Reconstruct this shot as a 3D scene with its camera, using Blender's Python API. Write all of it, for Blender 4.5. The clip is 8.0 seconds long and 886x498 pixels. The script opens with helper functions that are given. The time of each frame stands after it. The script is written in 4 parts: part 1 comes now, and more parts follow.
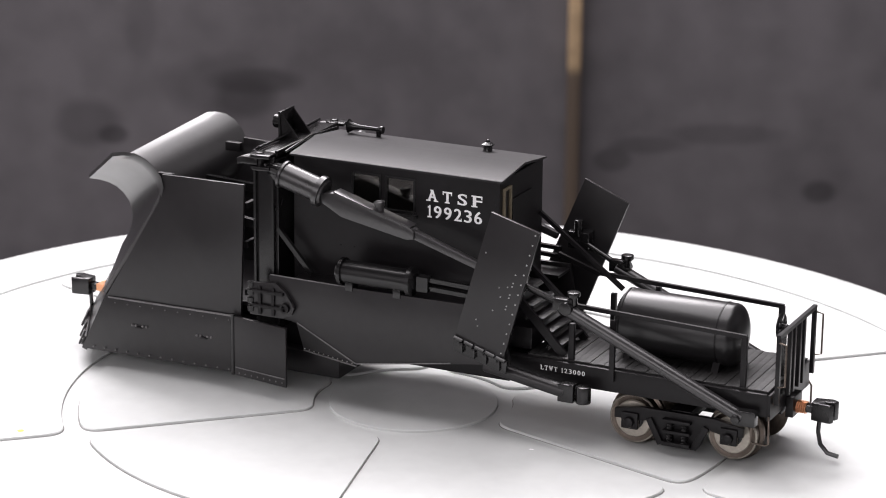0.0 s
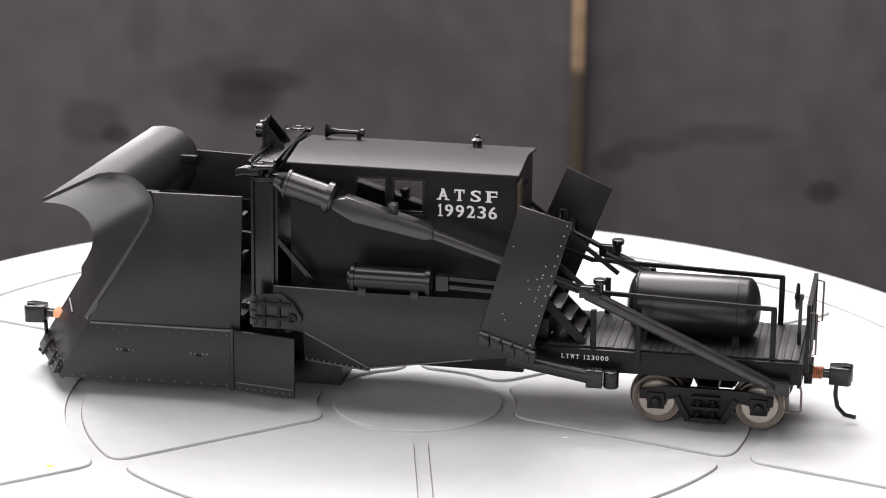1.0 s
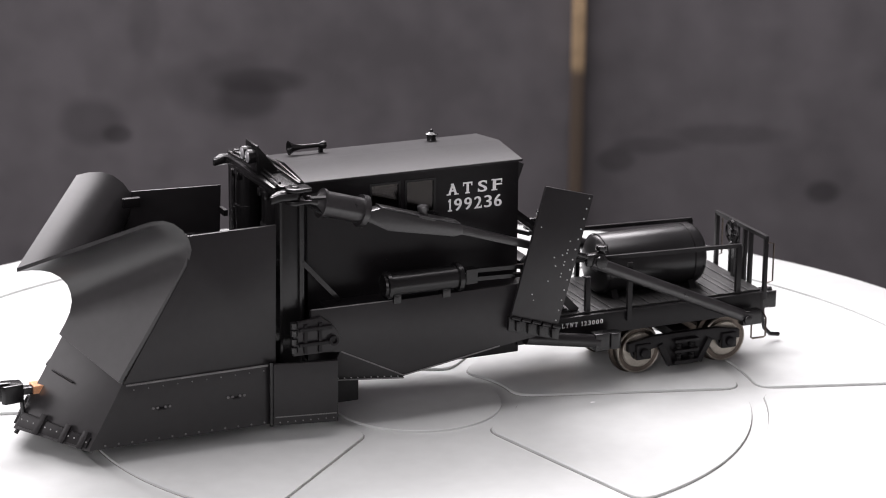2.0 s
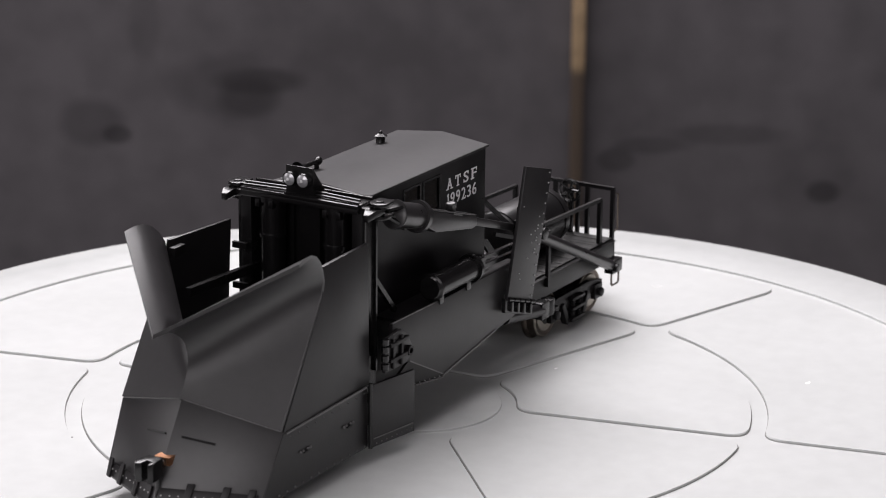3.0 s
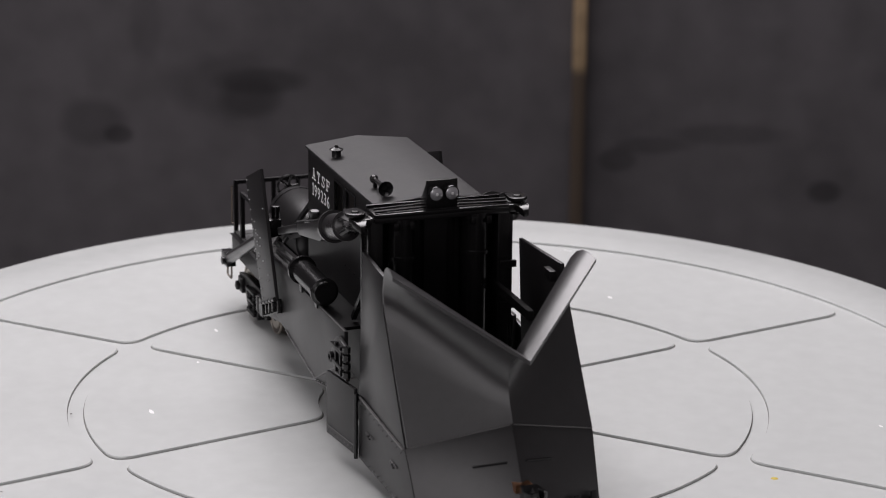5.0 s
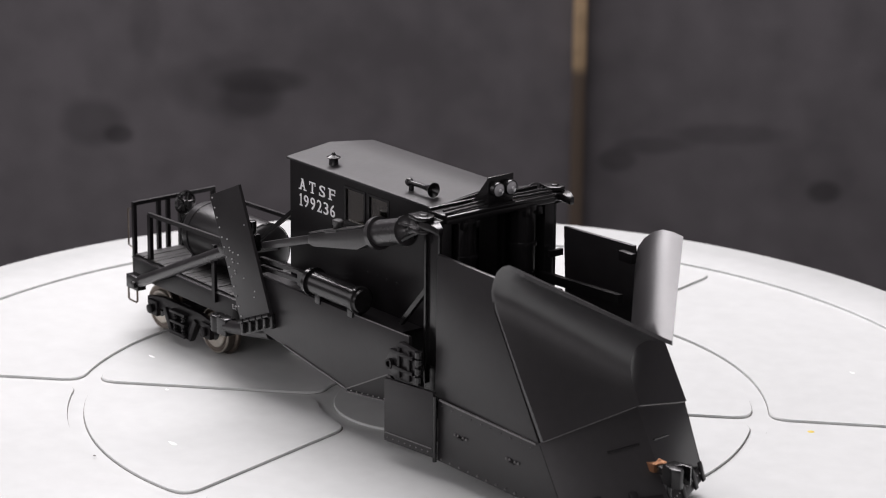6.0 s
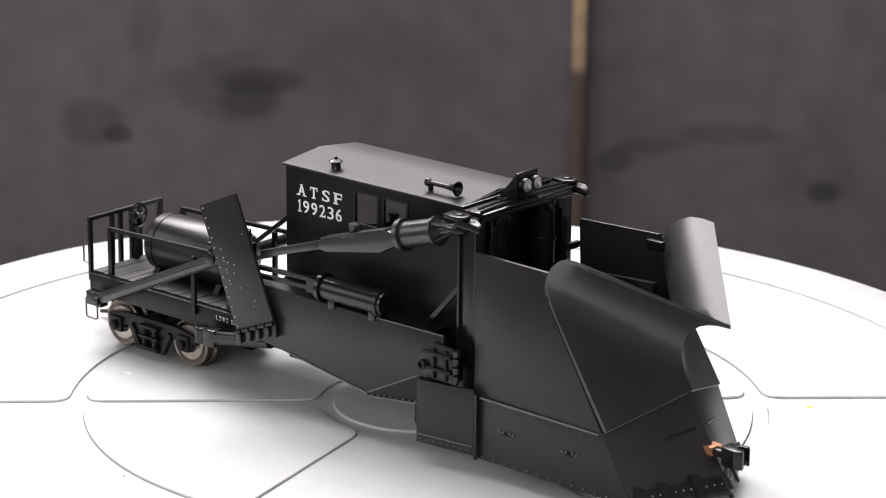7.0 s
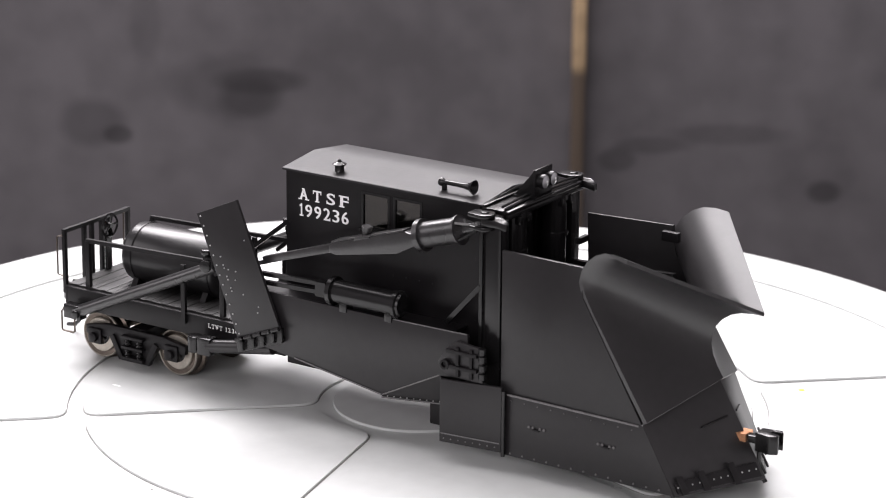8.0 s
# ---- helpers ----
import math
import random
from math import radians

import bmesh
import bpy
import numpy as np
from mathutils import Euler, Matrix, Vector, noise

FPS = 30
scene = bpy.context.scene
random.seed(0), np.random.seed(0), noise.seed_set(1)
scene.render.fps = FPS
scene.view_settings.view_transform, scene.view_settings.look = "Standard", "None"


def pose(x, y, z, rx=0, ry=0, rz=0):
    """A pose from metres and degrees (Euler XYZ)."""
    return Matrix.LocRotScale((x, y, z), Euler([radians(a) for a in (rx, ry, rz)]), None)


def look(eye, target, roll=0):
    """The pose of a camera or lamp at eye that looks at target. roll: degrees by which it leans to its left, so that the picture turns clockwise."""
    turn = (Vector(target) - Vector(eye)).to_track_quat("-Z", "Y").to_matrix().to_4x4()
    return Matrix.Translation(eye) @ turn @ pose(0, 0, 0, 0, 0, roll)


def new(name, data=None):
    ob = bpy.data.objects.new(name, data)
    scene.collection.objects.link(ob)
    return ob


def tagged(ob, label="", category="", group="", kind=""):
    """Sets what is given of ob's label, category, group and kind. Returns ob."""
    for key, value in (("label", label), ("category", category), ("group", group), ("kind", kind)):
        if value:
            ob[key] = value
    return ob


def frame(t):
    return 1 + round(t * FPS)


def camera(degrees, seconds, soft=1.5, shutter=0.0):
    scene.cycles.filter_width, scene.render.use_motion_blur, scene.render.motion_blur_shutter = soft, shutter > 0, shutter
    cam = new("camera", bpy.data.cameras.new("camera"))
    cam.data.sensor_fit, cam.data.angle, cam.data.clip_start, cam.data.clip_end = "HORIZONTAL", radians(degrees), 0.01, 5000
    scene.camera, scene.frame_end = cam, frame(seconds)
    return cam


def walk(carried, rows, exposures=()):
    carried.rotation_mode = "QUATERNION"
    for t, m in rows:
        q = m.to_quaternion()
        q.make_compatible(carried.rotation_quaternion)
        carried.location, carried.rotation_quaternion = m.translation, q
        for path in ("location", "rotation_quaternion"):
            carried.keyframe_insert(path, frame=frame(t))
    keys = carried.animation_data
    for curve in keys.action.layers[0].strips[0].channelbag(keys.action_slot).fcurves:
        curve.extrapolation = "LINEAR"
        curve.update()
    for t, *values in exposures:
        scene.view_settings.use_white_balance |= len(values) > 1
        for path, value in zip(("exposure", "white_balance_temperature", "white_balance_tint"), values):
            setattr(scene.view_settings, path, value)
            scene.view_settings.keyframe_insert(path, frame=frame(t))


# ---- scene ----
cam = camera(17.66, 8.0, soft=1.0)
cam.data.dof.use_dof, cam.data.dof.focus_distance, cam.data.dof.aperture_fstop = True, 0.555, 45
EYE = (0.0, -0.5365, 0.194)


def aim(yaw):
    return pose(*EYE, 90 - 16.829, 0, -0.501 + yaw) @ pose(0, 0, 0, 0, 0, 0.56)


walk(cam, [(0.0, aim(-0.096)), (0.5, aim(-0.052)), (1.0, aim(-0.018)), (3.0, aim(-0.018)), (3.5, aim(0.0)),
           (6.0, aim(0.009)), (7.0, aim(0.0)), (8.0, aim(0.0))],
     exposures=[(0.0, 0.22), (0.5, 0.22), (1.5, 0.22), (3.0, -0.36), (3.5, -0.7), (4.0, -0.9), (4.5, -1.1), (4.7, -1.05), (6.0, -0.33), (6.5, -0.12), (7.0, 0.13), (7.5, 0.25), (8.0, 0.38)])

# ---- light ----
world = bpy.data.worlds.new("world")
scene.world = world
world.use_nodes = True
world.node_tree.nodes["Background"].inputs[0].default_value = (0.9, 0.95, 1.0, 1)
world.node_tree.nodes["Background"].inputs[1].default_value = 0.05


def area(name, eye, target, sx, sy, watts, colour):
    d = bpy.data.lights.new(name, "AREA")
    d.shape, d.size, d.size_y, d.energy, d.color = "RECTANGLE", sx, sy, watts, colour
    ob = new(name, d)
    ob.matrix_world = look(eye, target)
    return ob


area("ceiling_softbox", (-0.05, 0.1, 0.97), (0, 0.02, 0), 0.75, 0.85, 8.8, (1, 0.95, 0.98))
area("rear_softbox", (-0.14, 0.62, 0.66), (0, 0, 0.03), 0.75, 0.36, 13.4, (1, 0.95, 0.98))
area("front_softbox", (-0.45, -1.0, 0.42), (0, 0, 0.02), 0.95, 0.5, 3.5, (1, 0.95, 0.98))
area("side_softbox", (-1.35, 0.1, 0.5), (0, 0, 0.03), 0.7, 0.6, 2.6, (1, 0.95, 0.98))

# ---- materials ----
MM = 0.001


def material(name, base, rough=0.5, metal=0.0, var=0.15, scale=150.0, bump=0.0, bscale=900.0, second=None, spec=0.5, objvar=0.0):
    m = bpy.data.materials.new(name)
    m.use_nodes = True
    nt = m.node_tree
    b = nt.nodes["Principled BSDF"]
    b.inputs["Roughness"].default_value, b.inputs["Metallic"].default_value = rough, metal
    b.inputs["Specular IOR Level"].default_value = spec
    co = nt.nodes.new("ShaderNodeTexCoord")
    n1 = nt.nodes.new("ShaderNodeTexNoise")
    n1.inputs["Scale"].default_value, n1.inputs["Detail"].default_value = scale, 6
    n2 = nt.nodes.new("ShaderNodeTexNoise")
    n2.inputs["Scale"].default_value, n2.inputs["Detail"].default_value = scale * 9, 3
    for n in (n1, n2):
        nt.links.new(co.outputs["Object"], n.inputs["Vector"])
    add = nt.nodes.new("ShaderNodeMath")
    add.operation = "ADD"
    nt.links.new(n1.outputs[0], add.inputs[0])
    nt.links.new(n2.outputs[0], add.inputs[1])
    half = nt.nodes.new("ShaderNodeMath")
    half.operation = "MULTIPLY"
    half.inputs[1].default_value = 0.5
    nt.links.new(add.outputs[0], half.inputs[0])
    ramp = nt.nodes.new("ShaderNodeValToRGB")
    c2 = second or [min(1, c * (1 + var)) for c in base]
    ramp.color_ramp.elements[0].position, ramp.color_ramp.elements[1].position = 0.36, 0.64
    ramp.color_ramp.elements[0].color = (*[c * (1 - var) for c in base], 1)
    ramp.color_ramp.elements[1].color = (*c2, 1)
    nt.links.new(half.outputs[0], ramp.inputs[0])
    nt.links.new(ramp.outputs[0], b.inputs["Base Color"])
    rr = nt.nodes.new("ShaderNodeMapRange")
    rr.inputs["To Min"].default_value, rr.inputs["To Max"].default_value = max(0.02, rough - 0.09), min(1, rough + 0.09)
    nt.links.new(n1.outputs[0], rr.inputs[0])
    nt.links.new(rr.outputs[0], b.inputs["Roughness"])
    if bump:
        n3 = nt.nodes.new("ShaderNodeTexNoise")
        n3.inputs["Scale"].default_value, n3.inputs["Detail"].default_value = bscale, 4
        nt.links.new(co.outputs["Object"], n3.inputs["Vector"])
        bu = nt.nodes.new("ShaderNodeBump")
        bu.inputs["Strength"].default_value, bu.inputs["Distance"].default_value = bump, 0.0003
        nt.links.new(n3.outputs[0], bu.inputs["Height"])
        nt.links.new(bu.outputs[0], b.inputs["Normal"])
    return m


PAINT = material("black_paint", (0.0072, 0.0063, 0.0071), 0.38, var=0.16, scale=90, bump=0.05, bscale=1800, spec=0.26)
PLOW = material("weathered_plow_paint", (0.0145, 0.0132, 0.0142), 0.35, var=0.14, scale=60, bump=0.04, bscale=1800, spec=0.45)
MOULD = material("polished_plow_paint", (0.022, 0.0205, 0.0218), 0.36, var=0.18, scale=60, bump=0.03, bscale=1800, spec=0.95)
ARM = material("worn_arm_paint", (0.02, 0.0188, 0.0198), 0.3, var=0.3, scale=150, bump=0.06, bscale=1200, spec=0.8)
GLOSS = material("black_satin_paint", (0.008, 0.0076, 0.008), 0.25, var=0.12, scale=90, bump=0.05, bscale=1500)
ROOF = material("roof_paint", (0.017, 0.0158, 0.0172), 0.46, var=0.16, scale=70, bump=0.04, bscale=1500, spec=0.3)
TANK = material("tank_paint", (0.011, 0.0104, 0.011), 0.32, var=0.14, scale=80, bump=0.04, bscale=1500, spec=0.5)
DECK = material("deck_boards", (0.013, 0.0124, 0.0124), 0.55, var=0.25, scale=160, bump=0.2, bscale=700)
STEEL = material("blackened_steel", (0.13, 0.108, 0.092), 0.34, 1.0, var=0.2, scale=200)
PALE = material("pale_wheel_metal", (0.42, 0.385, 0.335), 0.35, 0.6, var=0.15, scale=200)
COPPER = material("copper_spring", (0.72, 0.36, 0.2), 0.32, 1.0, var=0.15, scale=300)
WHITE = material("white_lettering", (0.95, 0.95, 0.95), 0.6, var=0.05, scale=400)
BRIGHT = material("pale_rivets", (0.45, 0.45, 0.45), 0.4, var=0.2, scale=300)
# lighter grey paints the highlights along edges, seams and some rivets
HIGHLIGHT = material("edge_highlight_paint", (0.14, 0.136, 0.137), 0.4, var=0.3, scale=300)
FLECK = material("yellow_fleck", (0.6, 0.46, 0.06), 0.6)
TABLE = material("white_table_plastic", (0.665, 0.681, 0.672), 0.24, var=0.035, scale=25, bump=0.04, bscale=300, spec=0.3)
LENS = material("lamp_lens", (0.62, 0.62, 0.64), 0.16, 0.5, var=0.1, scale=500)
INSIDE = material("cab_interior", (0.2, 0.165, 0.11), 0.6, var=0.2, scale=200)
WALLM = material("studio_wall", (0.5, 0.485, 0.49), 0.9, var=0.1, scale=3)
DULL_GREY = material("dull_grey", (0.22, 0.213, 0.206), 0.8, var=0.4, scale=120)
DARKT = material("dark_table", (0.03, 0.03, 0.032), 0.7, var=0.2, scale=10)


def glass_material():
    """Thin clear plastic: mostly see-through, with a faint gloss."""
    m = bpy.data.materials.new("window_glass")
    m.use_nodes = True
    nt = m.node_tree
    clear, gloss, mix = [nt.nodes.new("ShaderNode" + n) for n in ("BsdfTransparent", "BsdfGlossy", "MixShader")]
    clear.inputs["Color"].default_value = (0.84, 0.82, 0.74, 1)
    gloss.inputs["Roughness"].default_value = 0.08
    mix.inputs[0].default_value = 0.2
    nt.links.new(clear.outputs[0], mix.inputs[1])
    nt.links.new(gloss.outputs[0], mix.inputs[2])
    nt.links.new(mix.outputs[0], nt.nodes["Material Output"].inputs["Surface"])
    return m


GLASS = glass_material()


def batten_material():
    """Pale wood, dark brown towards its lower end."""
    m = material("batten_wood", (0.34, 0.24, 0.14), 0.6, var=0.3, scale=14, bump=0.2, bscale=80)
    nt = m.node_tree
    b = nt.nodes["Principled BSDF"]
    src = b.inputs["Base Color"].links[0].from_socket
    geo, sep, rng, mix = [nt.nodes.new("ShaderNode" + n) for n in ("NewGeometry", "SeparateXYZ", "MapRange", "MixRGB")]
    rng.inputs["From Min"].default_value, rng.inputs["From Max"].default_value = -0.1085, -0.103
    nt.links.new(geo.outputs["Position"], sep.inputs[0])
    nt.links.new(sep.outputs["Z"], rng.inputs[0])
    nt.links.new(rng.outputs[0], mix.inputs[0])
    mix.inputs[1].default_value = (0.085, 0.062, 0.045, 1)
    nt.links.new(src, mix.inputs[2])
    nt.links.new(mix.outputs[0], b.inputs["Base Color"])
    return m


def backdrop_material():
    """Dark grey cloth with soft darker stains."""
    m = material("backdrop_cloth", (0.124, 0.116, 0.123), 0.95, var=0.16, scale=7, spec=0.1)
    nt = m.node_tree
    b = nt.nodes["Principled BSDF"]
    src = b.inputs["Base Color"].links[0].from_socket
    geo = nt.nodes.new("ShaderNodeNewGeometry")
    cur = src
    for cx, cz, rx, rz, k in STAINS:
        mp = nt.nodes.new("ShaderNodeMapping")
        mp.vector_type = "TEXTURE"
        mp.inputs["Location"].default_value = (cx, WALL_Y, cz)
        mp.inputs["Scale"].default_value = (rx, 1, rz)
        nt.links.new(geo.outputs["Position"], mp.inputs["Vector"])
        g = nt.nodes.new("ShaderNodeTexGradient")
        g.gradient_type = "SPHERICAL"
        nt.links.new(mp.outputs[0], g.inputs[0])
        mul = nt.nodes.new("ShaderNodeMath")
        mul.operation = "MULTIPLY"
        mul.inputs[1].default_value = 2.6
        mul.use_clamp = True
        nt.links.new(g.outputs[1], mul.inputs[0])
        part_way = nt.nodes.new("ShaderNodeMath")
        part_way.operation = "MULTIPLY"
        part_way.inputs[1].default_value = k
        nt.links.new(mul.outputs[0], part_way.inputs[0])
        mix = nt.nodes.new("ShaderNodeMixRGB")
        mix.inputs[2].default_value = (0.035, 0.033, 0.035, 1)
        nt.links.new(part_way.outputs[0], mix.inputs[0])
        nt.links.new(cur, mix.inputs[1])
        cur = mix.outputs[0]
    nt.links.new(cur, b.inputs["Base Color"])
    return m


# ---- mesh helpers, in millimetres ----
def box(bm, x0, x1, y0, y1, z0, z1):
    v = [bm.verts.new(p) for p in ((x0, y0, z0), (x1, y0, z0), (x1, y1, z0), (x0, y1, z0),
                                   (x0, y0, z1), (x1, y0, z1), (x1, y1, z1), (x0, y1, z1))]
    for f in ((0, 3, 2, 1), (4, 5, 6, 7), (0, 1, 5, 4), (1, 2, 6, 5), (2, 3, 7, 6), (3, 0, 4, 7)):
        bm.faces.new([v[i] for i in f])
    return bm


def prism(bm, pts, off):
    """A plate: a flat outline pushed out by off."""
    a = [bm.verts.new(p) for p in pts]
    b = [bm.verts.new(Vector(p) + Vector(off)) for p in pts]
    n = len(pts)
    bm.faces.new(a)
    bm.faces.new(b[::-1])
    for i in range(n):
        bm.faces.new((a[i], b[i], b[(i + 1) % n], a[(i + 1) % n]))
    return bm


def holed_wall(bm, xs, zs, holes, y0, y1):
    """A wall in one piece with openings: cells of the grid xs by zs, but for the holes."""
    v = {(i, j, k): bm.verts.new((x, y, z)) for i, x in enumerate(xs) for j, z in enumerate(zs) for k, y in enumerate((y0, y1))}
    solid = {(i, j) for i in range(len(xs) - 1) for j in range(len(zs) - 1)} - set(holes)
    for i, j in solid:
        for k in (0, 1):
            bm.faces.new([v[a, c, k] for a, c in ((i, j), (i + 1, j), (i + 1, j + 1), (i, j + 1))])
        for (di, dj), (p, q) in {(-1, 0): ((i, j), (i, j + 1)), (1, 0): ((i + 1, j), (i + 1, j + 1)), (0, -1): ((i, j), (i + 1, j)), (0, 1): ((i, j + 1), (i + 1, j + 1))}.items():
            if (i + di, j + dj) not in solid:
                bm.faces.new([v[p[0], p[1], 0], v[q[0], q[1], 0], v[q[0], q[1], 1], v[p[0], p[1], 1]])
    return bm


def side_plate(bm, xz, y, t):
    return prism(bm, [(x, y, z) for x, z in xz], (0, t, 0))


def lathe(bm, profile, origin, axis, seg=20):
    """Turned shape: profile of (way along, radius) round an axis."""
    q = Vector(axis).normalized().to_track_quat("Z", "Y").to_matrix()
    o = Vector(origin)
    rings = []
    for s, r in profile:
        if r < 1e-4:
            rings.append([bm.verts.new(o + q @ Vector((0, 0, s)))])
        else:
            rings.append([bm.verts.new(o + q @ Vector((r * math.cos(2 * math.pi * i / seg), r * math.sin(2 * math.pi * i / seg), s))) for i in range(seg)])
    for a, b in zip(rings, rings[1:]):
        for i in range(seg):
            j = (i + 1) % seg
            if len(a) == 1 and len(b) == 1:
                continue
            if len(a) == 1:
                bm.faces.new((a[0], b[i], b[j]))
            elif len(b) == 1:
                bm.faces.new((a[i], b[0], a[j]))
            else:
                bm.faces.new((a[i], b[i], b[j], a[j]))
    return bm


def rod(bm, p, q, r, seg=12, r2=None):
    d = Vector(q) - Vector(p)
    l = d.length
    r2 = r if r2 is None else r2
    return lathe(bm, [(0, 0), (0, r), (l, r2), (l, 0)], p, d, seg)


def bar(bm, p, q, w, h, up=(0, 0, 1), w2=None, h2=None):
    """Square bar from p to q, w wide and h high; it may taper."""
    p, q = Vector(p), Vector(q)
    d = (q - p).normalized()
    s = d.cross(Vector(up)).normalized()
    u = s.cross(d)
    w2, h2 = w if w2 is None else w2, h if h2 is None else h2
    a = [bm.verts.new(p + s * (i * w / 2) + u * (j * h / 2)) for i, j in ((-1, -1), (1, -1), (1, 1), (-1, 1))]
    b = [bm.verts.new(q + s * (i * w2 / 2) + u * (j * h2 / 2)) for i, j in ((-1, -1), (1, -1), (1, 1), (-1, 1))]
    bm.faces.new(a)
    bm.faces.new(b[::-1])
    for i in range(4):
        bm.faces.new((a[i], b[i], b[(i + 1) % 4], a[(i + 1) % 4]))
    return bm


def bent(bm, pts, r, seg=8):
    """A bent wire through points, one swept tube."""
    pts = [Vector(p) for p in pts]
    rings = []
    for i, p in enumerate(pts):
        d = (pts[min(i + 1, len(pts) - 1)] - pts[max(i - 1, 0)]).normalized()
        ref = Vector((0, 0, 1)) if abs(d.z) < 0.9 else Vector((1, 0, 0))
        if i:
            ref = prev
        s = (ref - d * ref.dot(d)).normalized()
        prev = s
        t = d.cross(s)
        rings.append([bm.verts.new(p + (s * math.cos(2 * math.pi * k / seg) + t * math.sin(2 * math.pi * k / seg)) * r) for k in range(seg)])
    for a, b in zip(rings, rings[1:]):
        for k in range(seg):
            bm.faces.new((a[k], b[k], b[(k + 1) % seg], a[(k + 1) % seg]))
    bm.faces.new(rings[0][::-1])
    bm.faces.new(rings[-1])
    return bm


def rivet(bm, p, n, r=0.28):
    return lathe(bm, [(-0.1, r), (0.12, r * 0.75), (0.2, 0)], p, n, 6)


def part(name, bm, mat, parent=None, label="", bev=0.0, smooth=35):
    """Links a bmesh, drawn in millimetres, as one mesh object under a thing or a part."""
    bmesh.ops.recalc_face_normals(bm, faces=bm.faces)
    if bev:
        es = [e for e in bm.edges if len(e.link_faces) == 2 and e.calc_face_angle(0) > 0.6]
        bmesh.ops.bevel(bm, geom=es, offset=bev, segments=2, affect="EDGES", profile=0.6, clamp_overlap=True)
    bmesh.ops.scale(bm, vec=(MM, MM, MM), verts=bm.verts)
    me = bpy.data.meshes.new(name)
    for f in bm.faces:
        f.smooth = True
    for e in bm.edges:
        if len(e.link_faces) == 2 and e.calc_face_angle(0) > radians(smooth):
            e.smooth = False
    bm.to_mesh(me)
    bm.free()
    me.materials.append(mat)
    ob = new(name, me)
    if parent:
        ob.parent = parent
    if label:
        tagged(ob, label)
    if name == "rivets":
        tagged(ob, kind="stuff")
    return ob


def B():
    return bmesh.new()


# ---- the studio ----
WALL_Y = 0.75
STAINS = [(-0.0745, -0.1145, 0.025, 0.0075, 0.55), (-0.079, -0.1225, 0.017, 0.012, 0.5), (-0.09, -0.117, 0.03, 0.018, 0.3), (-0.1405, -0.1405, 0.0085, 0.0055, 0.6),
          (-0.152, -0.135, 0.018, 0.014, 0.4), (0.1895, -0.166, 0.0095, 0.0065, 0.6), (0.184, -0.158, 0.03, 0.024, 0.18), (0.143, -0.1385, 0.034, 0.006, 0.3), (0.108, -0.144, 0.02, 0.005, 0.4),
          (0.092, -0.151, 0.011, 0.007, 0.5), (-0.127, -0.088, 0.009, 0.024, 0.22), (-0.02, -0.1, 0.05, 0.02, 0.12)]


def studio():
    bm = B()
    box(bm, -1500, 1500, 750, 770, -760, 1500)
    tagged(part("backdrop", bm, backdrop_material()), "dark grey cloth backdrop with faint darker stains", "backdrop", kind="structure")
    bm = B()
    box(bm, -1500, 1500, -1500, 750, -780, -760)
    tagged(part("floor", bm, DARKT), "dark plain studio floor", "floor", kind="structure")
    for name, c in (("wall_west", (-1520, -1500, -1500, 750, -760, 1500)), ("wall_east", (1500, 1520, -1500, 750, -760, 1500)),
                    ("wall_south", (-1500, 1500, -1520, -1500, -760, 1500)), ("ceiling", (-1520, 1520, -1520, 770, 1500, 1520))):
        tagged(part(name, box(B(), *c), WALLM), "plain grey studio " + name.split("_")[0], name.split("_")[0], kind="structure")
    bm = B()
    box(bm, 69.8, 75.8, 738, 749, -760, 500)
    tagged(part("wooden_batten", bm, batten_material(), bev=1.5), "narrow upright wooden batten, darker below, at the backdrop", "batten")


studio()


# ---- the turntable ----
def rounded(corners, r, steps=5):
    """Rounds the corners of a flat outline."""
    out = []
    n = len(corners)
    for i in range(n):
        p, a, b = Vector(corners[i][0]), Vector(corners[i - 1][0]), Vector(corners[(i + 1) % n][0])
        if not corners[i][1]:
            out.append(p)
            continue
        p0, p1 = p + (a - p).normalized() * r, p + (b - p).normalized() * r
        for k in range(steps + 1):
            t = k / steps
            out.append(p0 * (1 - t) ** 2 + p * 2 * t * (1 - t) + p1 * t * t)
    return out


def sector(r0, r1, a0, a1, half, r):
    """Outline of a ring's sector between two spokes, kept half away from each spoke's middle."""
    def at(rad, ang, side):
        return rad, ang + side * math.asin(half / rad)
    n = 26
    s0, s1 = at(r0, a0, 1)[1], at(r0, a1, -1)[1]
    e0, e1 = at(r1, a0, 1)[1], at(r1, a1, -1)[1]
    pts = []
    m0, m1 = (r / r0), (r / r1)
    inner = [s1 + (s0 - s1) * k / n for k in range(n + 1)]
    outer = [e0 + (e1 - e0) * k / n for k in range(n + 1)]
    inner = [a for a in inner if a in (inner[0], inner[-1]) or min(abs(a - s0), abs(a - s1)) > m0]
    outer = [a for a in outer if a in (outer[0], outer[-1]) or min(abs(a - e0), abs(a - e1)) > m1]
    for a in outer:
        pts.append((Vector((r1 * math.cos(a), r1 * math.sin(a), 0)), a in (outer[0], outer[-1])))
    for a in inner:
        pts.append((Vector((r0 * math.cos(a), r0 * math.sin(a), 0)), a in (inner[0], inner[-1])))
    return rounded(pts, r)


SPOKE, GROOVE, RISE = 43.5, 1.5, 0.5
SEAM = 0.22


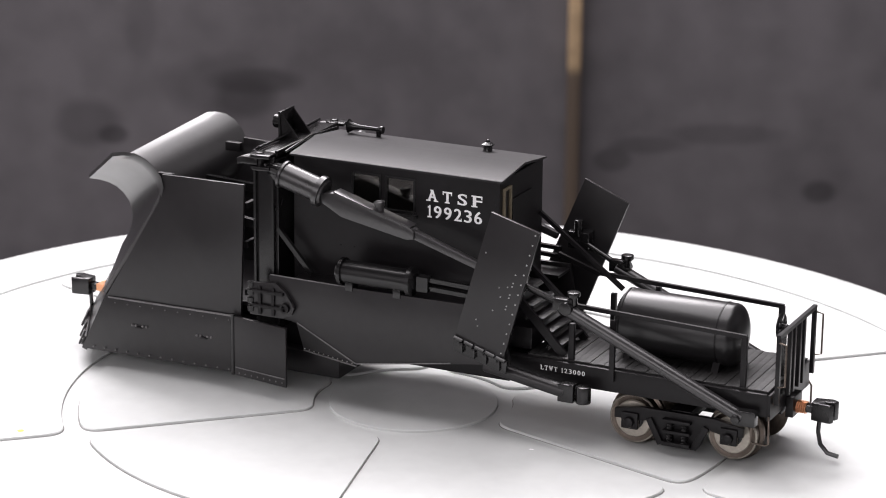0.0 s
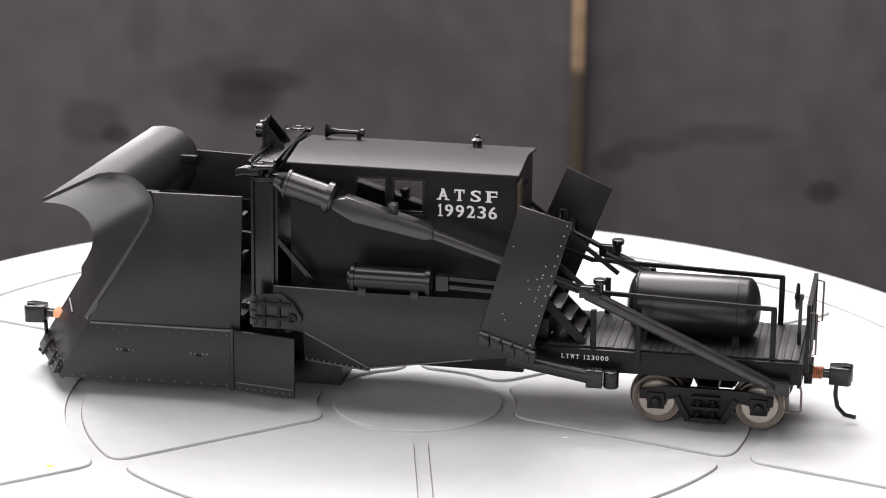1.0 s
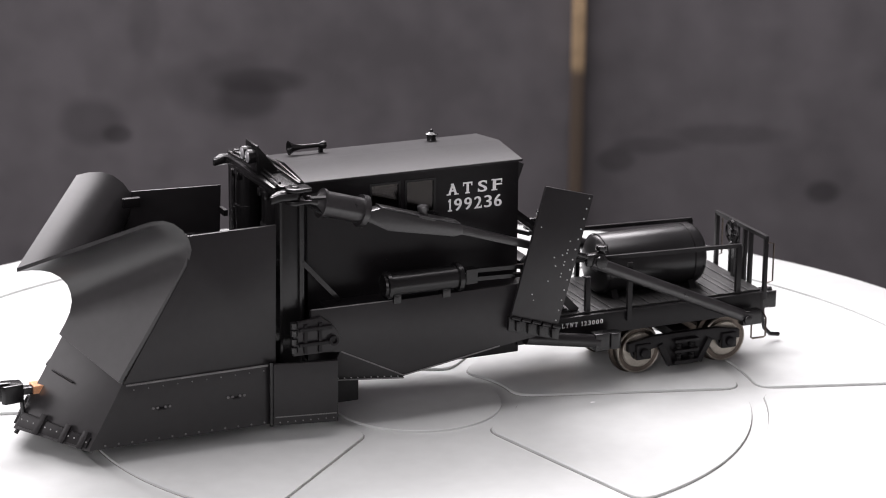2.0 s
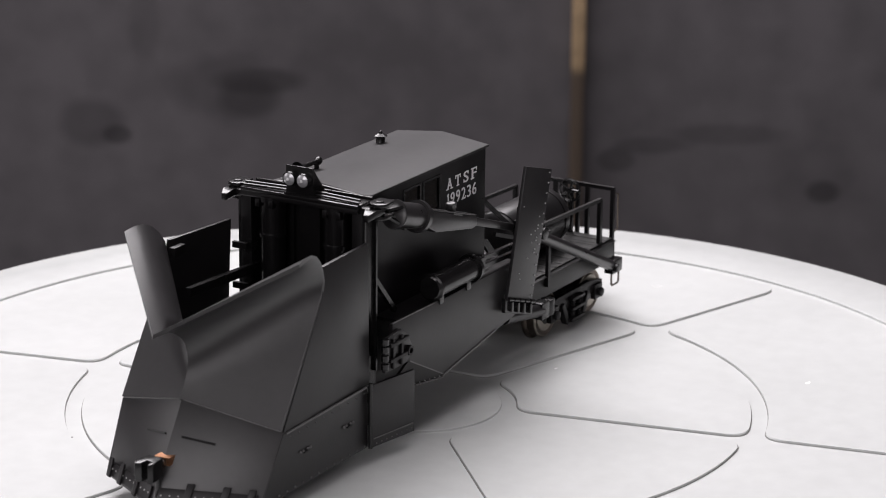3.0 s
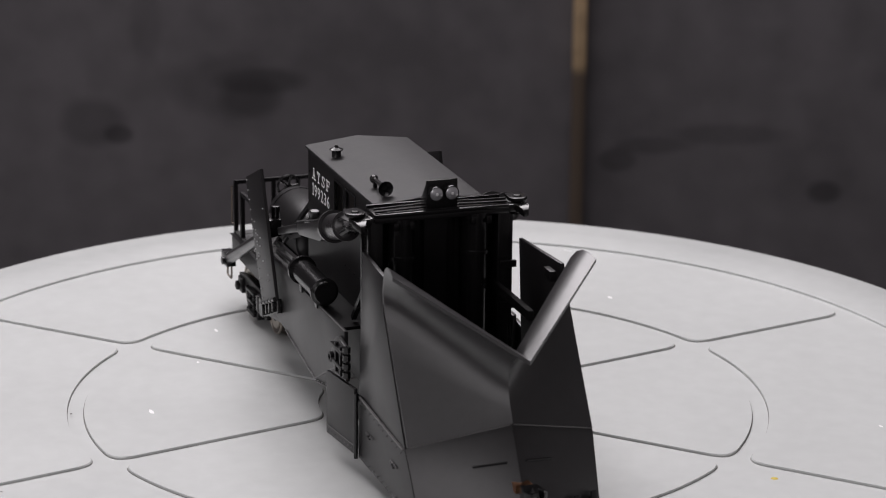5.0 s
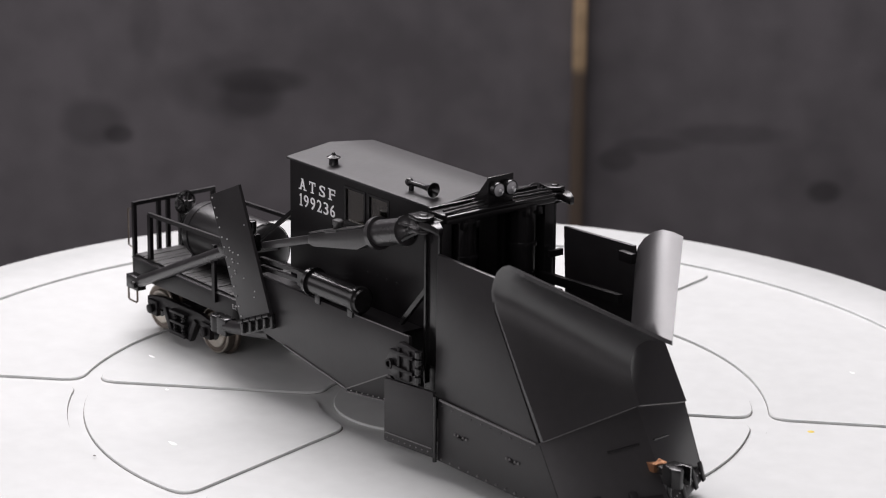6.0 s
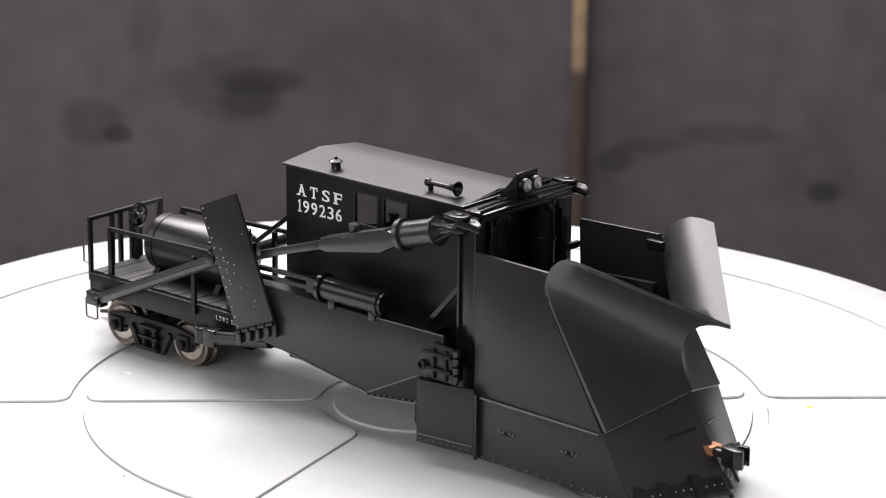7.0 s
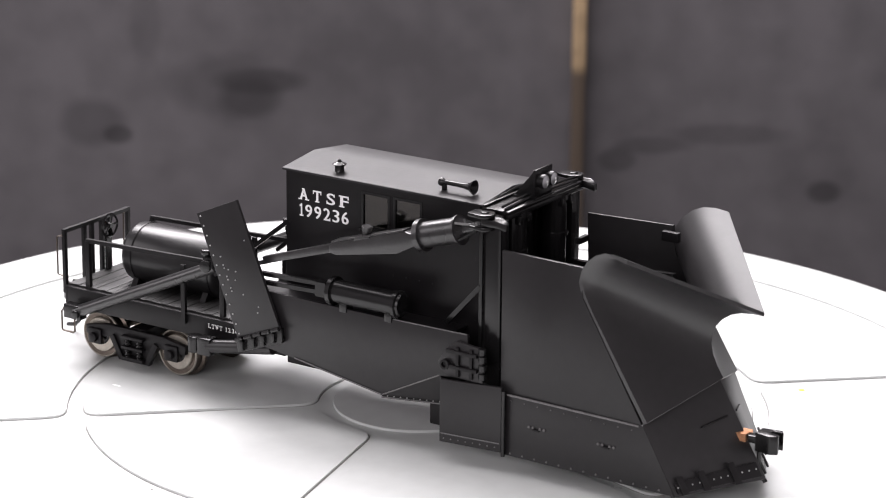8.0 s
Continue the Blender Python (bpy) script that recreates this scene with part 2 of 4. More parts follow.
def oval(bm):
    """The disc is a little out of round."""
    for v in bm.verts:
        r = math.hypot(v.co.x, v.co.y)
        if r > 1:
            k = 1 + 2.43 * (r / 131) ** 4.6 * math.cos(2 * (math.atan2(v.co.y, v.co.x) + radians(22))) / r
            v.co.x, v.co.y = v.co.x * k + 1.09 * (r / 131) ** 6, v.co.y * k
    return bm


def panel(parent, pts, seam=SEAM):
    bm = B()
    prism(bm, [(p.x, p.y, -RISE) for p in pts], (0, 0, RISE))
    top = [e for e in bm.edges if all(v.co.z > -0.01 for v in e.verts)]
    bmesh.ops.bevel(bm, geom=top, offset=0.2, segments=1, affect="EDGES", profile=0.5)
    ob = part("panel", oval(bm), TABLE, parent, smooth=20)
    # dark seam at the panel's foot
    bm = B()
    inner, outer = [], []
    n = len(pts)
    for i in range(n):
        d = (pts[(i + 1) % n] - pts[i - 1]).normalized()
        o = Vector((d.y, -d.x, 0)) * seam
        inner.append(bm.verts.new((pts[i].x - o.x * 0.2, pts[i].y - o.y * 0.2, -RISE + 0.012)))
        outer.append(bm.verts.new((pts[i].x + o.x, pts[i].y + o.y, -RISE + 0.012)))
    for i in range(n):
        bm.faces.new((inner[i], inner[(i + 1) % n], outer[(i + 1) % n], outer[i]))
    part("seam", oval(bm), DULL_GREY, ob)
    return ob


def turntable():
    top = new("turntable")
    bm = B()
    lathe(bm, [(-14, 0), (-14, 128), (-12, 131), (-1.6, 131.4), (-RISE, 131.0), (-RISE, 0)], (0, 0, 0), (0, 0, 1), 128)
    part("disc", oval(bm), TABLE, top)
    bm = B()
    lathe(bm, [(-RISE, 0), (-RISE, 16.9), (-0.1, 16.9), (0, 16.8), (0, 0)], (0, 0, 0), (0, 0, 1), 64)
    part("hub", bm, TABLE, top)
    bm = B()
    lathe(bm, [(-RISE, 113.4), (-0.1, 113.4), (0, 113.5), (0, 130.4), (-0.4, 131.2), (-RISE, 131.2)], (0, 0, 0), (0, 0, 1), 160)
    part("rim", oval(bm), TABLE, top)
    for k in range(6):
        a0, a1 = radians(SPOKE + 60 * k), radians(SPOKE + 60 * k + 60)
        panel(top, sector(20.0, 66.4, a0, a1, GROOVE, 4.0))
        panel(top, sector(69.8, 110.3, a0, a1, GROOVE, 4.0), 0.15)
    for x, y, r, mat in ((59.8, 50.2, 0.75, FLECK), (-12.9, -67.6, 0.3, DULL_GREY), (53.0, -45.4, 0.25, DULL_GREY), (24.0, -88.0, 0.3, DULL_GREY)):
        bm = B()
        lathe(bm, [(0, 0), (0, r), (0.1, r * 0.6), (0.14, 0)], (x, y, 0.0 if mat is FLECK else -0.02), (0, 0, 1), 7)
        part("speck", bm, mat, top, "small speck of dirt" if mat is DULL_GREY else "small yellow speck")
    for x, y, r, squash in ((-32.1, 14.0, 0.55, 0.6), (-52.1, -94.3, 0.8, 0.5), (-9.4, -52.3, 1.3, 0.35), (-35.7, -36.4, 0.5, 0.6), (40.4, 82.0, 0.7, 0.5), (-54.8, -27.7, 1.1, 0.3), (-51.8, 61.8, 0.9, 0.5)):
        bm = B()
        lathe(bm, [(0, 0), (0, r), (0.03, r * 0.7), (0.05, 0)], (0, 0, 0.004), (0, 0, 1), 9)
        for k, v in enumerate(bm.verts):
            v.co = (x + v.co.x * (1 + 0.25 * math.sin(k * 2.1)), y + v.co.y * squash, v.co.z)
        part("scuff", bm, WHITE, top, "pale scuff mark")
    tagged(top, "white plastic display turntable with grooved sector panels", "turntable")
    return top


TURNTABLE = turntable()
bm = B()
lathe(bm, [(-760, 0), (-760, 110), (-745, 100), (-735, 40), (-60, 40), (-30, 85), (-14.2, 85), (-14.2, 0)], (0, 0, 0), (0, 0, 1), 48)
tagged(part("pedestal", bm, DARKT), "dark round pedestal under the white turntable", "pedestal")

# ---- the spreader car: x ahead, y to its left, millimetres ----
CAR = new("spreader_car")
tagged(CAR, "black model railway plow car with white lettering on a turntable", "model train")
SIDES = (1, -1)


def cab():
    cabin = new("cab")
    cabin.parent = CAR
    for s in SIDES:
        y0, y1 = (9.5, 10.3) if s > 0 else (-10.3, -9.5)
        part("side_wall", holed_wall(B(), [-20.2, -2.4, 4.2, 5.0, 11.6, 24.4], [13, 39.9, 47.1, 48.7], [(1, 1), (3, 1)], y0, y1), PAINT, cabin)
    part("rear_wall", box(B(), -20.2, -19.4, -9.5, 9.5, 13, 48.6), PAINT, cabin)
    part("front_wall", box(B(), 23.6, 24.4, -9.5, 9.5, 13, 48.6), PAINT, cabin)
    part("floor_pan", box(B(), -19.4, 23.6, -9.5, 9.5, 13, 13.8), INSIDE, cabin)
    # roof: two shallow slopes
    bm = B()
    for s in SIDES:
        prism(bm, [(-20.9, 0, 49.75), (25.2, 0, 49.75), (25.2, s * 10.8, 48.5), (-20.9, s * 10.8, 48.5)], (0, 0, 0.5))
    bmesh.ops.remove_doubles(bm, verts=bm.verts, dist=0.001)
    part("roof", bm, ROOF, cabin, bev=0.2, smooth=2)
    for s in SIDES:
        for x0, x1 in ((-2.4, 4.2), (5.0, 11.6)):
            y = s * 10.3
            fr = B()
            for c in ((x0, x0 + 0.5, 39.9, 47.1), (x1 - 0.5, x1, 39.9, 47.1), (x0 + 0.5, x1 - 0.5, 39.9, 40.4), (x0 + 0.5, x1 - 0.5, 46.6, 47.1)):
                box(fr, c[0], c[1], min(y - 0.5 * s, y + 0.12 * s), max(y - 0.5 * s, y + 0.12 * s), c[2], c[3])
            part("window_frame", fr, GLOSS, cabin)
            g = part("window_pane", box(B(), x0 + 0.5, x1 - 0.5, min(y - 0.3 * s, y - 0.15 * s), max(y - 0.3 * s, y - 0.15 * s), 40.4, 46.6), GLASS, cabin, "clear plastic pane")
            g.visible_shadow = False
        bm = B()
        box(bm, -2.8, 12.0, min(s * 10.3, s * 10.9), max(s * 10.3, s * 10.9), 39.3, 39.9)
        part("window_sill", bm, GLOSS, cabin)
    # rear door and its window
    door = part("door", box(B(), -20.5, -20.2, -4.5, 4.5, 16, 44), PAINT, cabin)
    bm = B()
    for c in ((5.4, 5.9, 40, 47), (8.3, 8.8, 40, 47), (5.9, 8.3, 40, 40.5), (5.9, 8.3, 46.5, 47)):
        box(bm, -20.7, -20.1, c[0], c[1], c[2], c[3])
    part("rear_window_frame", bm, INSIDE, cabin)
    # inside of the cab
    part("bench", box(B(), -17, 8, -6, 6, 13.9, 27), INSIDE, cabin, "brown bench inside the cab", bev=0.3)
    for x in (-19.3, 23.2):
        part("inner_lining", box(B(), x, x + 0.3, -9.4, 9.4, 13.9, 48.2), INSIDE, cabin, "brown inner wall of the cab")
    # vent with conical cap
    bm = B()
    lathe(bm, [(0, 0), (0, 1.1), (0.3, 0.92), (1.75, 0.92), (1.75, 1.35), (1.9, 1.38), (2.3, 0.5), (2.7, 0.28), (2.9, 0)], (-9.4, -7.7, 48.9), (0, 0, 1), 16)
    part("roof_vent", bm, GLOSS, cabin, "small vent with a conical cap")
    # horn
    bm = B()
    lathe(bm, [(0, 0), (0, 0.75), (0.4, 0.85), (0.8, 0.7), (1.2, 0.42), (5.2, 0.5), (6.6, 0.75), (7.6, 1.35), (7.7, 1.45), (7.55, 1.3), (6.5, 0.55), (6.4, 0)], (13.6, -7.4, 50.9), (1, 0, 0), 18)
    box(bm, 14.2, 15.0, -7.7, -7.1, 49.2, 50.6)
    box(bm, 13.9, 15.4, -8.2, -6.6, 48.8, 49.3)
    part("horn", bm, GLOSS, cabin, "air horn on a small stand")
    # pipe along the roof's front
    part("roof_pipe", bent(B(), [(26.0, -10.9, 49.2), (26.0, 0, 50.1), (26.0, 10.9, 49.2)], 0.28), GLOSS, cabin)
    bm = B()
    for s in SIDES:
        for i in range(5):
            rivet(bm, (23.6, s * 10.3, 20 + i * 6), (0, s, 0), 0.2)
            rivet(bm, (-19.4, s * 10.3, 20 + i * 6), (0, s, 0), 0.2)
        for x in (8, 11, 14, 5):
            rivet(bm, (x, s * 10.3, 31.5), (0, s, 0), 0.2)
    part("rivets", bm, PAINT, cabin)
    return cabin


# serif bars for a glyph: x0, x1, y0, y1 as shares of its width and height
SERIFS = {"A": [(-0.14, 0.3, 0, 0.1), (0.66, 1.14, 0, 0.1), (0.3, 0.6, 0.9, 1.0)], "T": [(0.24, 0.76, 0, 0.1), (0, 0.1, 0.68, 1.0), (0.9, 1.0, 0.68, 1.0)],
          "F": [(-0.14, 0.5, 0, 0.1), (0.9, 1.02, 0.7, 1.0), (-0.14, 0.1, 0.9, 1.0)], "S": [(0.0, 0.11, 0.04, 0.32), (0.86, 0.97, 0.68, 0.96)],
          "1": [(0.0, 1.1, 0, 0.11), (0.36, 0.76, 0.11, 1.0), (0.06, 0.36, 0.76, 0.9)], "L": [(-0.14, 0.4, 0.9, 1.0), (0.9, 1.0, 0, 0.3)], "W": [(-0.08, 0.24, 0.9, 1.0), (0.76, 1.08, 0.9, 1.0)], "2": [(0.9, 1.0, 0, 0.26)]}
SLIM = {"1": 0.5, " ": 0.5, "W": 1.25, "L": 0.9}


def letters(text, size, width, m, parent, name, gap=0.3):
    """Slab-serif lettering: the built-in font's glyphs with bars at the stroke ends, in one thin mesh."""
    out = bmesh.new()
    total = sum(SLIM.get(ch, 1.0) for ch in text)
    unit = width / (total + gap * (len(text) - 1))
    x = 0.0
    for ch in text:
        w = SLIM.get(ch, 1.0) * unit
        if ch == "1":
            for a, b, p, q in SERIFS[ch]:
                box(out, x + a * w, x + b * w, p * size, q * size, -0.02, 0.06)
        elif ch != " ":
            cu = bpy.data.curves.new("glyph", "FONT")
            cu.body, cu.size, cu.extrude, cu.resolution_u = ch, 1.0, 0.0, 4
            tmp = bpy.data.objects.new("glyph", cu)
            scene.collection.objects.link(tmp)
            me = bpy.data.meshes.new_from_object(tmp.evaluated_get(bpy.context.evaluated_depsgraph_get()))
            bpy.data.objects.remove(tmp)
            xs, ys = [v.co.x for v in me.vertices], [v.co.y for v in me.vertices]
            x0, y0, dx, dy = min(xs), min(ys), max(xs) - min(xs), max(ys) - min(ys)
            for k in ((0, 0), (0.06, 0), (0.12, 0), (0.06, 0.03)):
                cp = me.copy()
                for v in cp.vertices:
                    v.co = (x + k[0] * unit + (v.co.x - x0) / dx * w * 0.9, k[1] * unit + (v.co.y - y0) / dy * size * 0.98, 0.02 * (k[0] > 0) + 0.02 * (k[1] > 0))
                out.from_mesh(cp)
            for a, b, p, q in SERIFS.get(ch, ()):
                box(out, x + a * w, x + b * w, p * size, q * size, -0.02, 0.06)
        x += w + gap * unit
    bmesh.ops.scale(out, vec=(MM, MM, MM), verts=out.verts)
    me = bpy.data.meshes.new(name)
    out.to_mesh(me)
    out.free()
    me.transform(m)
    me.materials.append(WHITE)
    ob = new(name, me)
    ob.parent = parent
    return tagged(ob, "white painted lettering")


def lettering(cabin, sill):
    for s in SIDES:
        turn = Matrix.Rotation(radians(90), 4, "X") if s < 0 else Matrix.Rotation(radians(180), 4, "Z") @ Matrix.Rotation(radians(90), 4, "X")
        x0 = -5.0 if s > 0 else -17.0
        y = s * 10.345 * MM
        letters("ATSF", 2.3, 11.6, Matrix.Translation((x0 * MM, y, 43.1 * MM)) @ turn, cabin, "lettering", 0.62)
        letters("199236", 2.5, 11.6, Matrix.Translation((x0 * MM, y, 39.8 * MM)) @ turn, cabin, "car_number")
        x1 = -30.0 if s > 0 else -39.0
        letters("LTWT 123000", 0.95, 9.2, Matrix.Translation((x1 * MM, s * 11.45 * MM, 12.9 * MM)) @ turn, sill, "weight_stencil", 0.45)


# outer end and middle of the mouldboard, as (x, z); y runs from 0 to the outer end
MID = [(78.8, 35.2), (76.2, 35.2), (73.9, 34.9), (71.8, 34.2), (69.9, 32.9), (68.5, 31.2), (67.8, 29.2), (67.6, 27.3), (68.1, 25.0), (69.1, 22.9), (70.4, 20.8)]
END = [(61.0, 46.6), (58.6, 47.0), (56.1, 46.9), (53.9, 46.0), (52.0, 44.4), (50.7, 42.4), (50.2, 40.3), (50.8, 37.9), (52.4, 34.9), (55.6, 29.8), (64.4, 16.0)]


def end_y(i):
    return 17.35 + 0.32 * max(0, 5 - i)


def plow():
    for s in SIDES:
        bm = B()
        rows = []
        n = 8
        for off in (0, 1):
            grid = []
            for i, ((mx, mz), (ex, ez)) in enumerate(zip(MID, END)):
                # push the back skin inwards along the profile's normal
                j0, j1 = max(i - 1, 0), min(i + 1, len(MID) - 1)
                t = Vector((MID[j1][0] - MID[j0][0], MID[j1][1] - MID[j0][1])).normalized()
                u = Vector((END[j1][0] - END[j0][0], END[j1][1] - END[j0][1])).normalized()
                row = []
                for k in range(n + 1):
                    f = k / n
                    w = t.lerp(u, f).normalized()
                    x = mx + (ex - mx) * f + (off - 1) * 0.75 * w.y
                    z = mz + (ez - mz) * f - (off - 1) * 0.75 * w.x
                    row.append(bm.verts.new((x, s * end_y(i) * f, z)))
                grid.append(row)
            rows.append(grid)
        m = len(MID)
        for g in rows:
            for i in range(m - 1):
                for k in range(n):
                    bm.faces.new((g[i][k], g[i][k + 1], g[i + 1][k + 1], g[i + 1][k]))
        a, b = rows
        for i in range(m - 1):
            bm.faces.new((a[i][n], b[i][n], b[i + 1][n], a[i + 1][n]))
            bm.faces.new((a[i][0], b[i][0], b[i + 1][0], a[i + 1][0]))
        for k in range(n):
            bm.faces.new((a[0][k], b[0][k], b[0][k + 1], a[0][k + 1]))
            bm.faces.new((a[-1][k], b[-1][k], b[-1][k + 1], a[-1][k + 1]))
        part("mouldboard", bm, MOULD, CAR, "curved black plow mouldboard with a rolled upper lip", smooth=50)
        # flat lower blade down to the rail
        bm = B()
        mid = [(70.4, 20.8), (80.6, 3.6)]
        end = [(64.4, 16.0), (70.9, 3.2)]
        pts = [(mid[0][0], 0, mid[0][1]), (end[0][0], s * 17.6, end[0][1]), (end[1][0], s * 16.7, end[1][1]), (mid[1][0], 0, mid[1][1])]
        prism(bm, pts, (-0.9, -0.3 * s, -0.5))
        blade = part("lower_blade", bm, MOULD, CAR, bev=0.1)
        # raised strips and lugs on the cutting edge
        def on(f, g, out=0.0):
            p = Vector(pts[0]).lerp(Vector(pts[1]), f).lerp(Vector(pts[3]).lerp(Vector(pts[2]), f), g)
            return p + Vector((0.75, 0.45 * s, 0.45)) * out
        bm = B()
        prism(bm, [on(0.04, 0.82), on(0.96, 0.82), on(0.96, 0.97), on(0.04, 0.97)], Vector((0.75, 0.45 * s, 0.45)) * 0.5)
        part("cutting_edge", bm, PLOW, blade, bev=0.08)
        for f in (0.28, 0.62, 0.86):
            bm = B()
            prism(bm, [on(f, 0.76, 0.5), on(f + 0.07, 0.76, 0.5), on(f + 0.07, 1.0, 0.5), on(f, 1.0, 0.5)], Vector((0.75, 0.45 * s, 0.45)) * 0.45)
            part("lug", bm, PLOW, blade, bev=0.1)
        bm = B()
        for i in range(12):
            rivet(bm, on(0.07 + 0.079 * i, 0.89, 0.5), (0.75, 0.45 * s, 0.45), 0.2)
        part("rivets", bm, BRIGHT, blade)
        bm = B()
        bar(bm, on(0.1, 0.33, 0.1), on(0.42, 0.33, 0.1), 0.3, 0.3)
        part("weld_strip", bm, PAINT, blade)
        part("joint_strip", bar(B(), on(0.02, 0.0, 0.12), on(0.97, 0.0, 0.12), 0.22, 0.22), HIGHLIGHT, blade)
        # side wall of the plow: upper and lower plates
        bm = B()
        prism(bm, [(32.8, s * 15.6, 42.7), (50.8, s * 16.9, 42.9), (51.2, s * 17.5, 37.4), (64.3, s * 17.6, 15.5), (33.4, s * 16.4, 15.5)], (0, -0.7 * s, 0))
        wall = part("plow_side_plate", bm, PLOW, CAR, bev=0.08)
        bm = B()
        prism(bm, [(34.8, s * 16.75, 15.5), (64.4, s * 17.7, 15.8), (70.9, s * 16.9, 3.3), (34.8, s * 16.9, 3.6)], (0, -0.8 * s, 0))
        low = part("plow_lower_plate", bm, PLOW, CAR, bev=0.1)
        bm = B()
        for i in range(13):
            rivet(bm, (36 + i * 2.65, s * (16.9 + 0.025 * i), 4.1), (0, s, 0), 0.22)
        for i in range(10):
            rivet(bm, (36 + i * 2.9, s * (16.78 + 0.09 * i), 14.5), (0, s, 0), 0.16)
        for x in (40, 42.4, 55, 57.4):
            for dx in (0, 0.9):
                rivet(bm, (x + dx, s * (16.85 + 0.02 * (x - 34)), 10.2), (0, s, 0), 0.3)
        part("rivets", bm, HIGHLIGHT, low)
        bm = B()
        bar(bm, (35.2, s * 16.8, 15.5), (63.6, s * 17.75, 15.6), 0.35, 0.3)
        part("seam_strip", bm, HIGHLIGHT, low)
        for x in (40, 55):
            bm = B()
            bar(bm, (x + 0.9, s * (16.9 + 0.02 * (x - 34)), 9.9), (x + 2.4, s * (16.95 + 0.02 * (x - 34)), 9.9), 0.5, 0.3)
            part("grab_iron", bm, PAINT, low)
        # braces behind the plate
        for z in (20, 30, 38):
            bm = B()
            bar(bm, (33.2, s * 14.2, z), (33.2, s * 11, z), 0.8, 1.2)
            part("tie_bar", bm, PAINT, wall)
        bm = B()
        bar(bm, (27.0, s * 11.4, 33.0), (55.5, s * 8.9, 35.2), 1.1, 1.7)
        part("strut", bm, GLOSS, wall)
        bm = B()
        box(bm, 50.0, 53.5, min(s * 13.2, s * 14.4), max(s * 13.2, s * 14.4), 40.5, 42.4)
        part("bracket", bm, PAINT, wall, bev=0.15)
    # floor of the plow well
    bm = B()
    prism(bm, [(33, -14, 18), (62, -14, 16), (69, 0, 18), (62, 14, 16), (33, 14, 18)], (0, 0, -0.8))
    part("plow_floor", bm, PAINT, CAR)


def front_frame():
    for s in SIDES:
        bm = B()
        box(bm, 27.0, 31.5, min(s * 11.2, s * 13.6), max(s * 11.2, s * 13.6), 12, 48.5)
        post = part("corner_post", bm, GLOSS, CAR, bev=0.2)
        for x in (27.0, 31.0):
            bm = B()
            box(bm, x, x + 0.5, min(s * 13.6, s * 14.1), max(s * 13.6, s * 14.1), 16, 47)
            part("flange", bm, GLOSS, post)
        bm = B()
        lathe(bm, [(0, 0), (0, 2.4), (29, 2.4), (29, 2.8), (30, 2.8), (30, 0)], (30.0, s * 7.2, 18), (0, 0, 1), 20)
        cyl = part("lift_cylinder", bm, GLOSS, CAR, "upright black lift cylinder")
        bm = B()
        lathe(bm, [(0, 2.4), (0, 2.75), (0.7, 2.75), (0.7, 2.4)], (30.0, s * 7.2, 40), (0, 0, 1), 20)
        part("band", bm, GLOSS, cyl)
        # diagonal strut at the cab's front corner
        bm = B()
        bar(bm, (26.6, s * 13.0, 34), (19.0, s * 13.0, 25.5), 0.9, 0.9)
        part("diagonal_brace", bm, GLOSS, CAR)
    bm = B()
    box(bm, 26.6, 32.4, -13.0, 13.0, 48.6, 49.3)
    box(bm, 31.7, 32.4, -13.0, 13.0, 47.6, 48.6)
    box(bm, 26.6, 27.2, -13.0, 13.0, 49.3, 49.8)
    head = part("crosshead", bm, GLOSS, CAR, "flat black crossbeam carrying the lamps", bev=0.1)
    bm = B()
    for x, z in ((31.0, 49.7), (30.4, 50.1)):
        bent(bm, [(x + 0.5, -12.8, z - 0.1), (x, -4, z), (x, 4, z), (x + 0.5, 12.8, z - 0.1)], 0.25)
    part("air_pipe", bm, GLOSS, head)
    for y in (-9, -6, 6, 9):
        part("bolt_block", box(B(), 31.6, 32.8, y - 0.5, y + 0.5, 46.0, 47.5), GLOSS, head, bev=0.12)
    # twin headlamps in a bracket
    bm = B()
    box(bm, 31.4, 31.9, -3.0, 3.0, 49.5, 54.9)
    for y in (-2.8, 2.4):
        prism(bm, [(31.4, y, 49.5), (27.6, y, 49.5), (27.6, y, 50.0), (31.4, y, 54.6)], (0, 0.4, 0))
    lamp = part("headlamp_bracket", bm, GLOSS, CAR, bev=0.06)
    part("base_plate", box(B(), 27.3, 32.2, -3.3, 3.3, 49.3, 49.6), GLOSS, lamp)
    for y in (-1.5, 1.5):
        bm = B()
        lathe(bm, [(0, 0), (0, 1.3), (1.3, 1.42), (1.5, 1.36), (1.5, 1.26), (0.9, 1.1), (0.7, 0)], (31.8, y, 52.6), (1, 0, 0), 20)
        h = part("headlamp", bm, GLOSS, lamp, "round twin headlamp")
        bm = B()
        lathe(bm, [(-0.35, 0), (-0.1, 1.24), (0.05, 1.2), (0.32, 0.7), (0.42, 0)], (33.2, y, 52.6), (1, 0, 0), 20)
        part("lens", bm, LENS, h, "pale silvery lens")
        bm = B()
        lathe(bm, [(0, 0.3), (0.1, 0.25), (0.12, 0)], (33.56, y, 52.6), (1, 0, 0), 10)
        part("bulb", bm, WHITE, h)
    # dark panel with ribs between the posts
    bm = B()
    box(bm, 26.3, 26.95, -13.3, 13.3, 13, 48)
    head = part("front_bulkhead", bm, GLOSS, CAR)
    part("rib", box(B(), 27.0, 28.4, -2.2, 2.2, 20, 48), GLOSS, head)
    for y in (-4.4, 4.4):
        part("rib", box(B(), 27.0, 27.8, y - 0.4, y + 0.4, 20, 48), GLOSS, head)
    bm = B()
    box(bm, 27, 33, -13.6, 13.6, 19, 20.4)
    part("lower_crossbeam", bm, GLOSS, CAR, bev=0.15)


